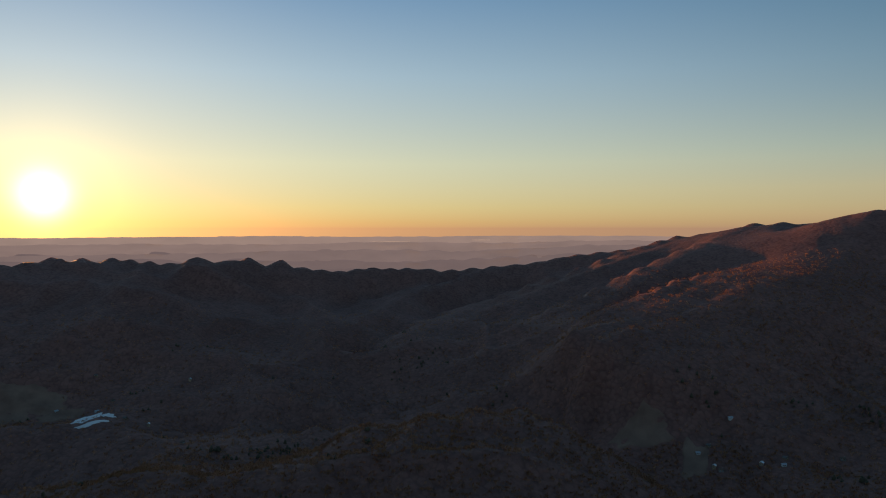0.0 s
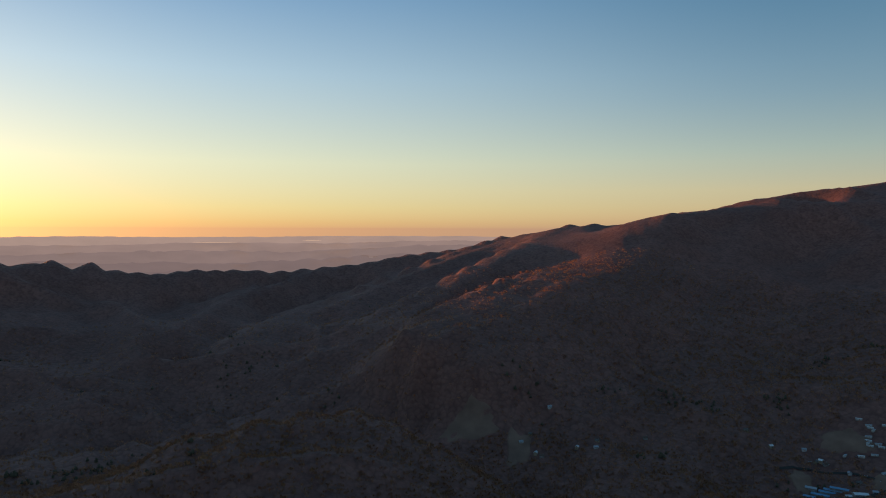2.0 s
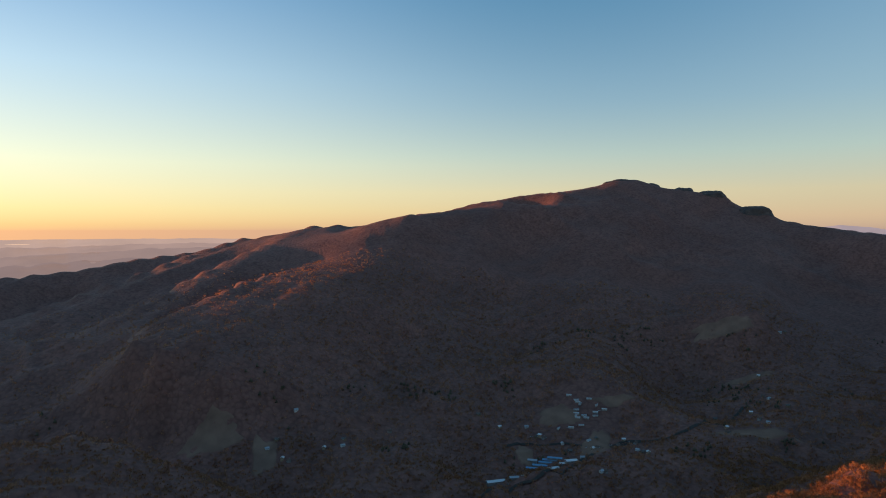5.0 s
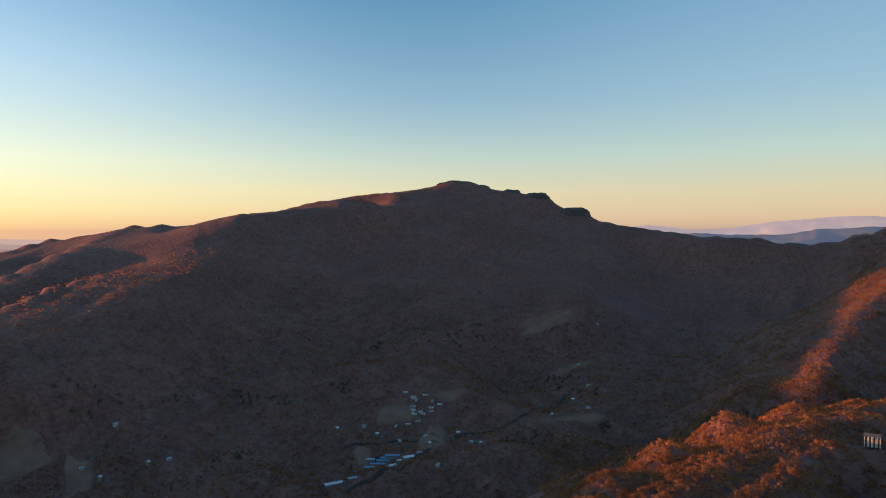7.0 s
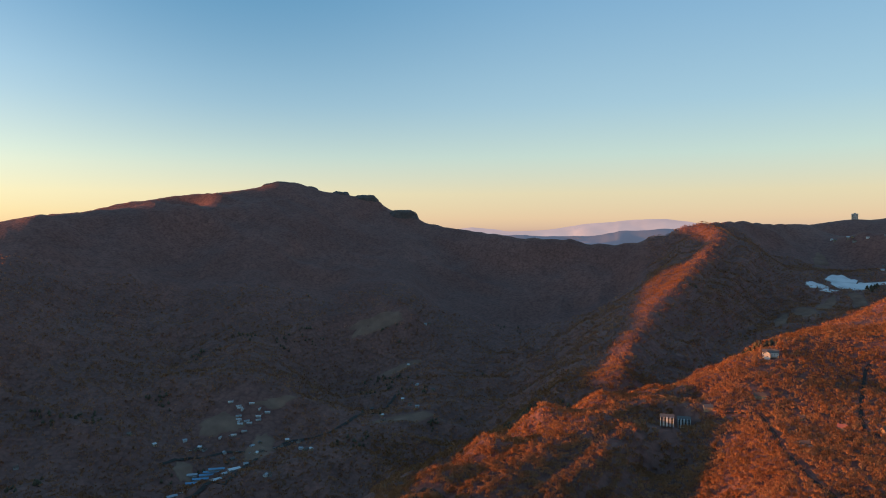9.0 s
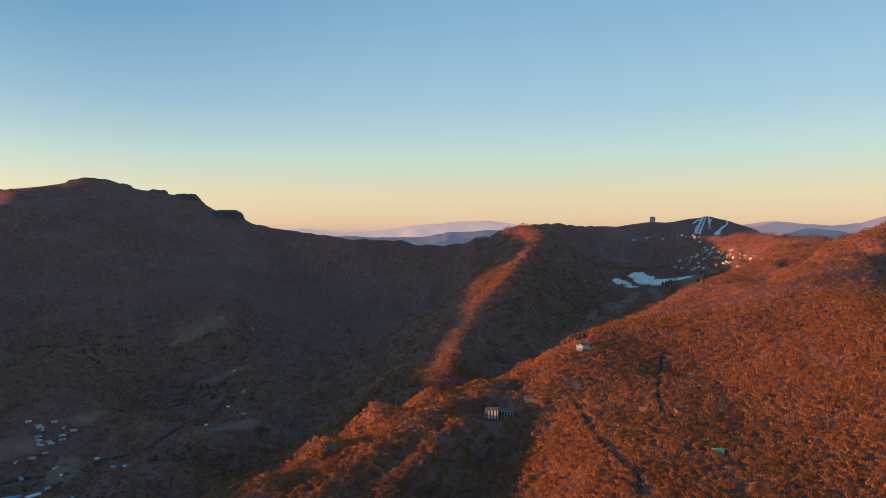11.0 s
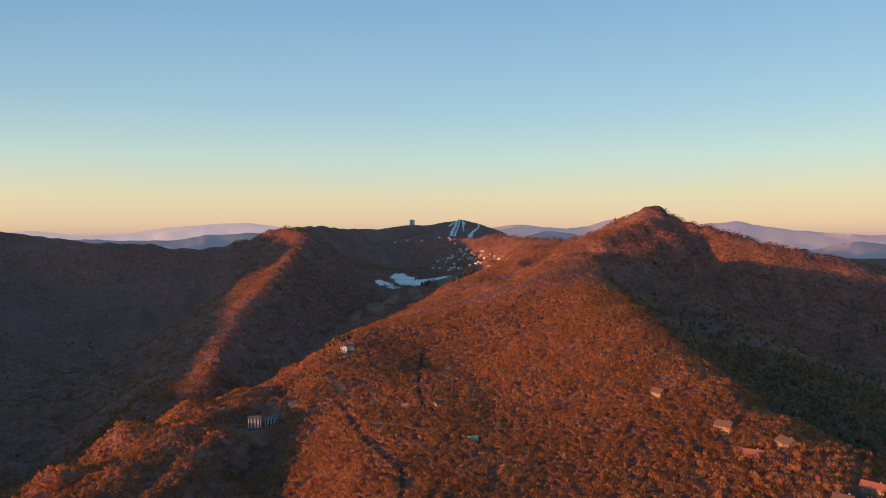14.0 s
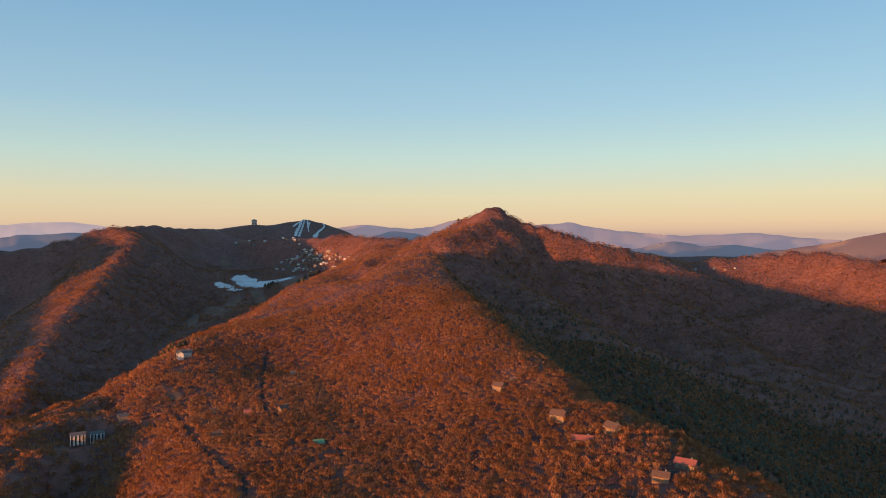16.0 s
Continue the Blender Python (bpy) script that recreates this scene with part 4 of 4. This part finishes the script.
spread(village_set("valley houses", "in the valley"), VALLEY_EAST, 13, (20, -40, 75, 5))
spread(village_set("valley houses", "up the valley"), VALLEY_HEAD, 13, (0, 50, -25))
TOWN = [(93.5, -1.83), (93.8, -1.91), (94.1, -1.45), (94.2, -2.11), (94.5, -1.73), (94.8, -1.8), (94.8, -2.23), (95.3, -2.27), (95.6, -2.34), (94.7, -2.0), (96.0, -1.55), (96.6, -2.16),
        (97.3, -2.09), (98.1, -2.15), (96.4, -2.81), (95.6, -2.8), (92.3, -2.32), (92.6, -2.48), (93.0, -2.4), (93.3, -2.71), (93.6, -2.49), (93.9, -2.64), (94.0, -3.02), (94.3, -2.87),
        (93.2, -3.02), (92.9, -2.79), (93.6, -2.91), (94.6, -3.03), (88.8, -0.75), (89.0, -0.86), (89.8, -0.67), (90.2, -0.91), (92.4, -0.37), (92.7, -0.46), (93.2, -0.42), (93.6, -0.5),
        (93.54, -1.98), (93.95, -1.75), (94.35, -1.9), (94.45, -2.15), (94.0, -2.2), (95.0, -1.95), (95.1, -2.15), (95.45, -2.1), (95.8, -2.45), (96.2, -2.35), (94.6, -1.5), (95.9, -1.5),
        (93.7, -0.86), (93.6, -1.2), (93.3, -0.6), (92.1, -0.42), (91.0, -0.67), (90.1, -0.62), (93.1, -2.2), (92.8, -2.6), (93.4, -2.85), (94.2, -2.65), (94.9, -2.7), (96.9, -2.4), (92.4, -2.9),
        (94.4, -1.3), (94.7, -1.42), (95.1, -1.62), (95.3, -1.85), (95.55, -1.7), (95.7, -2.0), (95.9, -1.8), (96.1, -2.05), (96.35, -1.9), (94.2, -1.6), (93.9, -1.5), (95.4, -2.45), (96.6, -1.75),
        (96.9, -2.0), (97.6, -1.85), (93.4, -2.1), (93.0, -2.05), (92.7, -2.25), (92.0, -2.6), (91.9, -2.85)]
spread(village_set("hill village houses", "in the hill village", 1.4), TOWN, 17, (0, 25, -35, 60, 15))
spread(village_set("gap houses", "in the far gap"), [(125.0, -2.8), (125.6, -2.82), (126.3, -2.83), (127.1, -2.8), (127.8, -2.71)], 20, (10, -20, 40))


def tower_block():
    e = tagged(new("tower_block"), "pale concrete tower block on a wooded summit", "tower block")
    part("wall", boxes((-13, 13, -8, 8, -8, 26)), M_STONE, e)
    for s in range(8):
        part("balcony_row", boxes((-13.3, 13.3, -9.2, -8.01, s * 3.2, s * 3.2 + 1.1)), M_TRIM, e)
        for x in (-10, -6, -2, 2, 6, 10):
            part("window", boxes((x - 1.4, x + 1.4, -8.1, -7.95, s * 3.2 + 1.15, s * 3.2 + 2.9)), M_GLASS, e)
    part("roof", boxes((-13.6, 13.6, -8.6, 8.6, 26.01, 26.8)), M_TRIM, e)
    part("plant_room", boxes((-4, 4, -3, 3, 26.81, 30)), M_STONE, e)
    return e


tp = Vector(place(90.2, 0.76, 4000))
tower_block().matrix_basis = pose(tp.x, tp.y, float(height([tp.x], [tp.y])[0]) - 1.0, 0, 0, -80)


# ---------------------------------------------------------------- bare rocks on the summits
def crag(label, b, size, seed):
    """A weathered outcrop: a lumpy block with steep sides, sunk into the crest."""
    bm = bmesh.new()
    bmesh.ops.create_icosphere(bm, subdivisions=4, radius=1.0)
    for v in bm.verts:
        c = v.co.copy()
        c = Vector([math.copysign(abs(q) ** e, q) for q, e in zip(c, (0.9, 0.9, 0.7))])
        c *= 1 + 0.16 * noise.fractal(v.co * 1.7 + Vector((seed, 0, 0)), 1.0, 2.0, 4)
        v.co = Vector((c.x * size[0], c.y * size[1], c.z * size[2]))
    me = bpy.data.meshes.new("rock_outcrop")
    bm.to_mesh(me)
    bm.free()
    me.polygons.foreach_set("use_smooth", np.ones(len(me.polygons), bool))
    me.materials.append(M_ROCK)
    ob = tagged(new("rock_outcrop", me), label, "rock", "summit rocks")
    p = Vector(place(*b))
    ob.matrix_basis = pose(p.x, p.y, p.z, 0, 0, -b[0] + 4)
    return ob


for k, (b, size) in enumerate((((46.95, 3.02, 3530), (100, 60, 56)), ((49.0, 2.75, 3530), (62, 55, 50)), ((51.5, 2.45, 3500), (56, 50, 46)), ((53.6, 2.2, 3470), (66, 50, 46)), ((56.6, 0.95, 3400), (78, 60, 46)))):
    crag("dark weathered rock outcrop on the mountain summit", b, size, 3.1 * k)
CLEAR.append((*place(108.9, 1.9, 2190)[:2], 62))
crag("pale cliff face below the mountain summit", (50.9, 0.62, 3190), (14, 12, 26), 17.0)


# ---------------------------------------------------------------- woods
def twigs(n, tint=(0.50, 0.228, 0.108), dark=(0.42, 0.185, 0.086), pale=(0.56, 0.29, 0.142)):
    g = n.add("NewGeometry")
    p = g.outputs["Position"]
    isl = g.outputs["Random Per Island"]
    patchy = n.noise(p, 0.03, 3)
    wide = n.noise(p, 0.008, 3)
    c = n.ramp(patchy, [(0.32, dark), (0.5, tint), (0.68, pale)])
    c = n.mix(n.math("MULTIPLY", isl, 0.3), c, (0.42, 0.24, 0.14, 1))
    c = n.mix(n.ramp(wide, [(0.45, (0, 0, 0)), (0.62, (0.5, 0.5, 0.5))]), c, (0.33, 0.155, 0.06, 1))
    a = n.add("BsdfDiffuse", {"Color": c})
    b = n.add("BsdfTranslucent", {"Color": c})
    return n.add("MixShader", {0: 0.42, 1: a.outputs[0], 2: b.outputs[0]}).outputs[0]


def needles(n):
    p = position(n)
    c = n.ramp(n.noise(p, 0.25, 3), [(0.3, (0.08, 0.062, 0.04)), (0.7, (0.125, 0.1, 0.062))])
    return n.add("BsdfPrincipled", {"Base Color": c, "Roughness": 0.9, "Specular IOR Level": 0.1}).outputs[0]


M_TWIGS = material("bare_twigs", twigs)
M_CANOPY = material("bare_canopy", twigs, tint=(0.48, 0.222, 0.122), dark=(0.38, 0.17, 0.1), pale=(0.55, 0.28, 0.155))
def bark(n):
    p = position(n)
    c = n.ramp(n.noise(p, 1.5, 3), [(0.3, (0.22, 0.145, 0.10)), (0.7, (0.40, 0.28, 0.20))])
    return n.add("BsdfPrincipled", {"Base Color": c, "Roughness": 0.9, "Specular IOR Level": 0.1}).outputs[0]


M_BARK = material("pale_bark", bark)
M_NEEDLES = material("evergreen_needles", needles)
RNG = np.random.default_rng(7)


def bare_tree(spikes, tall, rng, trunk_sides=3, limbs=0, fine=1.0):
    """A leafless tree of about the given height: vertices, triangles, and which triangles are bark. Tapered trunk, rising limbs, and a
    broom of fine twigs that fills an egg-shaped crown."""
    v, f = [], []

    def tube(stations, sides):
        """A tapered tube through (centre, radius) stations."""
        base = len(v)
        for k, (c, r) in enumerate(stations):
            for j in range(sides):
                t = 2 * math.pi * j / sides
                v.append(np.array(c) + r * np.array([math.cos(t), math.sin(t), 0]))
        for k in range(len(stations) - 1):
            for j in range(sides):
                a0, a1 = base + k * sides + j, base + k * sides + (j + 1) % sides
                f.append((a0, a1, a1 + sides))
                f.append((a0, a1 + sides, a0 + sides))

    lean = rng.normal(0, 0.04, 2) * tall
    fork = np.array([lean[0] * 0.4, lean[1] * 0.4, tall * rng.uniform(0.32, 0.42)])
    top = np.array([lean[0], lean[1], tall * 0.85])
    wide, high = tall * rng.uniform(0.24, 0.33), tall * rng.uniform(0.36, 0.42)
    mid = np.array([lean[0] * 0.7, lean[1] * 0.7, tall * 0.62])
    tube([((0, 0, -1.5), 0.3), (fork, 0.22), (top, 0.05)], trunk_sides)
    for k in range(limbs):
        t = 2 * math.pi * (k + rng.uniform(0, 0.6)) / max(limbs, 1)
        tip = mid + np.array([math.cos(t) * wide * 0.8, math.sin(t) * wide * 0.8, high * rng.uniform(0.1, 0.7)])
        tube([(fork + (top - fork) * rng.uniform(0, 0.35), 0.14), (tip, 0.04)], 3)
    bark = len(f)
    for k in range(spikes):
        d = rng.normal(0, 1, 3)
        d /= np.linalg.norm(d)
        p = mid + d * np.array([wide, wide, high]) * rng.uniform(0.25, 0.9) ** 0.6
        grow = p - fork
        grow = grow / (np.linalg.norm(grow) + 1e-6) + rng.normal(0, 0.35, 3) + np.array([0, 0, 0.35])
        grow /= np.linalg.norm(grow)
        tip = p + grow * tall * rng.uniform(0.05, 0.11)
        root = p - grow * tall * rng.uniform(0.04, 0.1)
        side = np.cross(grow, rng.normal(0, 1, 3))
        side = side / (np.linalg.norm(side) + 1e-6) * tall * rng.uniform(0.014, 0.034) * fine
        b = len(v)
        v.extend([root - side * 0.3, p + side, tip])
        f.append((b, b + 1, b + 2))
    return np.array(v), np.array(f), bark


def fir_tree(tall, rng, tiers=5, sides=6):
    v, f = [], []
    for q in range(tiers):
        z0 = tall * (0.12 + 0.8 * q / tiers)
        z1 = z0 + tall * 0.26
        r = tall * 0.42 * math.sqrt(1 - (q / tiers) ** 2) + 0.2
        b = len(v)
        v.append((0, 0, min(z1, tall)))
        for k in range(sides):
            t = 2 * math.pi * (k + rng.uniform(-0.3, 0.3)) / sides
            rr = r * rng.uniform(0.65, 1.2)
            v.append((rr * math.cos(t), rr * math.sin(t), z0 + rng.uniform(-0.05, 0.03) * tall))
        for k in range(sides):
            f.append((b, b + 1 + k, b + 1 + (k + 1) % sides))
    v = np.array(v)
    return v, np.array(f), 0, v * np.array([1, 1, 0.05])


def clump(v, f, c, r, rng, sides, angles, lump=0.22):
    """A ragged dome of dense twigs: centre, three radii, and the angles of its rings from the top."""
    base, t0 = len(v), rng.uniform(0, 6)
    v.append(np.array(c) + np.array([rng.normal(0, 0.15) * r[0], rng.normal(0, 0.15) * r[1], r[2] * rng.uniform(0.85, 1.15)]))
    for q, th in enumerate(angles):
        for k in range(sides):
            t = t0 + 2 * math.pi * (k + 0.5 * (q % 2) + rng.uniform(-0.2, 0.2)) / sides
            g = rng.uniform(1 - lump, 1 + lump)
            v.append(np.array(c) + g * np.array([math.sin(th) * math.cos(t) * r[0], math.sin(th) * math.sin(t) * r[1], math.cos(th) * r[2]]))
    for k in range(sides):
        f.append((base, base + 1 + k, base + 1 + (k + 1) % sides))
    for q in range(len(angles) - 1):
        for k in range(sides):
            a0, a1 = base + 1 + q * sides + k, base + 1 + q * sides + (k + 1) % sides
            f.append((a0, a0 + sides, a1))
            f.append((a1, a0 + sides, a1 + sides))


def crowned_tree(tall, rng, sprays, size, streaks=0, wide=(0.30, 0.40), low=0.62):
    """A leafless tree seen from afar: a thin pale trunk, rising limbs, and a rounded crown of many small twig sprays."""
    v = [np.array(p) for p in ((0.25, 0, -1.5), (-0.18, 0.2, -1.5), (-0.18, -0.2, -1.5), (0, 0, tall * 0.85))]
    f = [(0, 1, 3), (1, 2, 3), (2, 0, 3)]
    w, h = tall * rng.uniform(*wide), tall * (1 - low) * rng.uniform(0.65, 0.85)
    mid = np.array([0, 0, tall * low])
    for k in range(streaks):
        d = rng.normal(0, 1, 3)
        tip = mid + np.array([d[0] * w * 0.45, d[1] * w * 0.45, h * rng.uniform(0.6, 1.05)])
        n, t = len(v), rng.uniform(0, 6.28)
        side = np.array([math.cos(t), math.sin(t), 0]) * 0.11
        foot = np.array([0, 0, tall * rng.uniform(0.2, 0.4)])
        v.extend([foot - side, foot + side, tip])
        f.append((n, n + 1, n + 2))
    bark = len(f)
    soft = [np.array([q[0], q[1], 0.1]) for q in v]
    lobes = [(rng.normal(0, 0.4, 3) * np.array([w, w, h * 0.6]), rng.uniform(0.5, 0.75)) for _ in range(4)]
    for k in range(sprays):
        d = rng.normal(0, 1, 3)
        d[2] = abs(d[2]) if rng.uniform() < 0.75 else d[2]
        d /= np.linalg.norm(d)
        off, g = lobes[k % 4]
        p = mid + off + d * np.array([w, w, h]) * g * rng.uniform(0.35, 1.0) ** 0.5
        grow = d * 0.5 + rng.normal(0, 0.4, 3) + np.array([0, 0, 0.95])
        grow /= np.linalg.norm(grow)
        side = np.cross(grow, rng.normal(0, 1, 3))
        side = side / (np.linalg.norm(side) + 1e-6) * size * rng.uniform(0.16, 0.34)
        n = len(v)
        reach = size * rng.uniform(0.4, 0.75)
        v.extend([p - grow * reach - side * 0.5, p + side, p + grow * reach])
        face = d * 0.7 + (p - mid) / np.array([w, w, h]) * 0.5 + rng.normal(0, 0.22, 3) + np.array([0, 0, 0.1])
        outward = np.cross(side, grow) @ face > 0
        f.append((n, n + 1, n + 2) if outward else (n, n + 2, n + 1))
        soft += [face] * 3
    return np.array(v), np.array(f), bark, np.array(soft)


def round_evergreen(tall, rng):
    """A dense pine or rhododendron clump: two or three ragged domes one above the other."""
    v, f = [], []
    for q, (z, r) in enumerate(((0.30, 0.36), (0.52, 0.28), (0.74, 0.17))):
        clump(v, f, (rng.normal(0, 0.05) * tall, rng.normal(0, 0.05) * tall, z * tall), (r * tall, r * tall, 0.26 * tall), rng, 6, (0.9, 1.8), 0.3)
    v = np.array(v)
    return v, np.array(f), 0, v - np.array([0, 0, tall * 0.35])


def keep_clear(xy):
    ok = np.ones(len(xy), bool)
    for x, y, r in CLEAR:
        ok &= np.hypot(xy[:, 0] - x, xy[:, 1] - y) > r
    for line, w in TRACKS:
        for s in range(0, len(line), 1):
            ok &= np.hypot(xy[:, 0] - line[s, 0], xy[:, 1] - line[s, 1]) > w * 0.5 + 1.8
    return ok


def scatter(r0, r1, a0, a1, area):
    """Random places in a sector of rings, one for each area of land."""
    count = int(0.5 * radians(a1 - a0) * (r1 * r1 - r0 * r0) / area)
    r = np.sqrt(RNG.uniform(r0 * r0, r1 * r1, count))
    a = np.radians(RNG.uniform(a0, a1, count))
    xy = np.c_[r * np.sin(a), r * np.cos(a)]
    return xy[keep_clear(xy)]


def wood(name, xy, kinds, mat, label, size=(0.75, 1.25), sink=0.0, smooth=True, barked=True):
    """One mesh of many trees: each place takes one of the given tree shapes, turned and scaled."""
    z = height(xy[:, 0], xy[:, 1]) - sink
    pick = RNG.integers(0, len(kinds), len(xy))
    turn, big = RNG.uniform(0, 2 * math.pi, len(xy)), RNG.uniform(*size, len(xy))
    vs, fs, ms, ns, base = [], [], [], [], 0
    for k, (v, f, bark, soft) in enumerate(kinds):
        m = np.nonzero(pick == k)[0]
        c, s = np.cos(turn[m])[:, None], np.sin(turn[m])[:, None]
        x = (v[None, :, 0] * c - v[None, :, 1] * s) * big[m][:, None] + xy[m, 0][:, None]
        y = (v[None, :, 0] * s + v[None, :, 1] * c) * big[m][:, None] + xy[m, 1][:, None]
        zz = v[None, :, 2] * big[m][:, None] + z[m][:, None]
        vs.append(np.stack([x, y, zz], -1).reshape(-1, 3))
        fs.append((f[None] + (np.arange(len(m)) * len(v))[:, None, None] + base).reshape(-1, 3))
        soft = soft / (np.linalg.norm(soft, axis=1)[:, None] + 1e-6)
        ns.append(np.stack([soft[None, :, 0] * c - soft[None, :, 1] * s, soft[None, :, 0] * s + soft[None, :, 1] * c,
                            np.broadcast_to(soft[None, :, 2], (len(m), len(v)))], -1).reshape(-1, 3))
        ms.append(np.tile(np.arange(len(f)) < bark * barked, len(m)))
        base += len(m) * len(v)
    me = mesh_from(name, np.concatenate(vs), np.concatenate(fs), mat, smooth)
    # Shading follows the rounded crown, not each single spray.
    me.attributes.new("custom_normal", "FLOAT_VECTOR", "POINT").data.foreach_set("vector", np.concatenate(ns).ravel().astype(np.float32))
    me.materials.append(M_BARK)
    me.polygons.foreach_set("material_index", np.concatenate(ms).astype(np.int32))
    return tagged(new(name, me), label, "trees", kind="stuff")


def thin(xy, keep):
    """Leaves places out where a broad noise is low, so that the wood has thin and thick spots."""
    m = vnoise(xy[:, 0] / 70, xy[:, 1] / 70, 21) * 0.5 + 0.5
    return xy[RNG.uniform(0, 1, len(xy)) < keep + (1 - keep) * m]


def evergreen_share(xy):
    return (vnoise(xy[:, 0] / 130, xy[:, 1] / 130, 31) + 0.4 * vnoise(xy[:, 0] / 40, xy[:, 1] / 40, 32)) > 1.12


rng = np.random.default_rng(3)
SINGLE = [bare_tree(150, rng.uniform(7.2, 9.2), rng, 4, 5, 1.5) for _ in range(6)]
NEAR = [crowned_tree(rng.uniform(6.8, 8.8), rng, 52, 1.6, 3, (0.38, 0.5)) for _ in range(14)]
MID = [crowned_tree(rng.uniform(6.5, 8.2), rng, 21, 2.6, 1, (0.4, 0.52)) for _ in range(12)]
FAR = [crowned_tree(rng.uniform(6.5, 9), rng, 10, 3.3, 0, (0.46, 0.58)) for _ in range(10)]
FIRS = [fir_tree(rng.uniform(7, 11), rng) for _ in range(5)]
PINES = [round_evergreen(rng.uniform(8, 12), rng) for _ in range(6)]


def shade_side(xy):
    """True beyond the ridge, on the slope that faces away from the low sun."""
    a, r = np.degrees(np.arctan2(xy[:, 0], xy[:, 1])), np.hypot(xy[:, 0], xy[:, 1])
    return r > np.interp(a, [105.5, 108.7, 111.5, 115.1, 119.5, 123.8, 129.4, 145], [1480, 1210, 980, 820, 700, 640, 560, 430], left=9999)


near_xy = thin(scatter(430, 780, 54, 146, 21), 0.92)
mid_xy = thin(scatter(780, 1350, 54, 146, 29), 0.92)
far_xy = thin(scatter(1350, 2400, -38, 146, 72), 0.85)
dist = np.hypot(far_xy[:, 0], far_xy[:, 1])
bear = np.degrees(np.arctan2(far_xy[:, 0], far_xy[:, 1]))
far_xy = far_xy[RNG.uniform(0, 1, len(far_xy)) < np.interp(dist, [1700, 2400], [1.0, 0.3]) * np.interp(bear, [15, 36], [0.3, 1.0])]
farthest_xy = scatter(1900, 2950, 76, 146, 82)
valley_xy = thin(scatter(900, 1350, -38, 54, 62), 0.8)


def green_share(xy):
    """Which of the places carry an evergreen: few on the sunlit side, more in the shade and along the streams."""
    r = np.hypot(xy[:, 0], xy[:, 1])
    bear = np.degrees(np.arctan2(xy[:, 0], xy[:, 1]))
    wet = vnoise(xy[:, 0] / 90, xy[:, 1] / 90, 41) + 0.6 * vnoise(xy[:, 0] / 35, xy[:, 1] / 35, 42)
    low = (height(xy[:, 0], xy[:, 1]) < -280) & (bear < 70)
    u = RNG.uniform(0, 1, len(xy))
    return np.where(shade_side(xy), u < np.interp(r, [600, 1300, 1800], [0.6, 0.3, 0.04]), np.where(low, (wet > 0.9) & (u < 0.5), evergreen_share(xy)))


bare, green = [], []
for a in (near_xy, mid_xy, valley_xy, far_xy):
    g = green_share(a)
    bare.append(a[~g])
    green.append(a[g])
bear = np.degrees(np.arctan2(bare[0][:, 0], bare[0][:, 1]))
single = (bear > 112) & (bear < 131) & (np.hypot(bare[0][:, 0], bare[0][:, 1]) < 600)
single &= np.cumsum(single) <= 150
wood("bare_wood_near", bare[0][~single], NEAR, M_TWIGS, "bare winter trees with pale trunks and rust-brown twigs", (0.82, 1.15))
wood("bare_wood_middle", bare[1], MID, M_TWIGS, "bare winter trees with rust-brown twigs on the slopes", (0.82, 1.15))
wood("bare_wood_valley", bare[2], MID, M_CANOPY, "bare winter trees in the shaded valley", (0.6, 1.3))
wood("bare_wood_far", bare[3], FAR, M_CANOPY, "bare winter trees on distant ridges", (0.6, 1.25), barked=False)
wood("bare_wood_farthest", farthest_xy, FAR, M_CANOPY, "bare winter trees on the farthest sunlit ridges", (0.7, 1.0), barked=False)
wood("evergreen_wood", np.concatenate(green), PINES + FIRS[:2], M_NEEDLES, "dark green evergreen trees scattered in the woods", (0.6, 1.1))


def winter_tree(kind):
    """A single leafless tree: trunk with limbs, and a crown of twigs."""
    v, f, bark = kind
    e = tagged(new("bare_tree"), "leafless tree with pale trunk and rust-brown twigs on the ridge", "tree", "trees by the ridge houses")
    spans = [("trunk", 0, 16, M_BARK)] + [("limb", k, k + 6, M_BARK) for k in range(16, bark, 6)] + [("crown", bark, len(f), M_TWIGS)]
    for name, k0, k1, mat in spans:
        used, faces = np.unique(f[k0:k1], return_inverse=True)
        new(name, mesh_from(name, v[used], faces.reshape(-1, 3), mat)).parent = e
    return e


MODELS = [winter_tree(k) for k in SINGLE]
for k, (x, y) in enumerate(bare[0][single]):
    m = pose(x, y, float(height([x], [y])[0]), 0, 0, 57 * k)
    if k < len(MODELS):
        MODELS[k].matrix_basis = m
    else:
        copy_thing(MODELS[k % len(MODELS)], m)


# ---------------------------------------------------------------- single evergreens by the snow
def evergreen(label):
    e = tagged(new("evergreen_tree"), label, "tree", "evergreens by the snow field")
    v, f = fir_tree(15, np.random.default_rng(11), 8, 9)[:2]
    crown = new("crown", mesh_from("crown", v, f, M_NEEDLES))
    crown.parent = e
    part("trunk", boxes((-0.25, 0.25, -0.25, 0.25, -1, 4)), M_DECK, e)
    return e


spread([evergreen("dark green evergreen tree beside the snow field")], [(91.0, -4.25), (91.25, -4.2), (91.45, -4.15), (91.6, -4.05), (91.3, -4.35), (93.6, -4.0), (93.9, -3.95), (94.1, -3.6),
                                                                     (94.5, -3.45), (94.8, -3.4), (95.0, -3.3), (95.2, -3.25)], 0, (0, 40, 80))
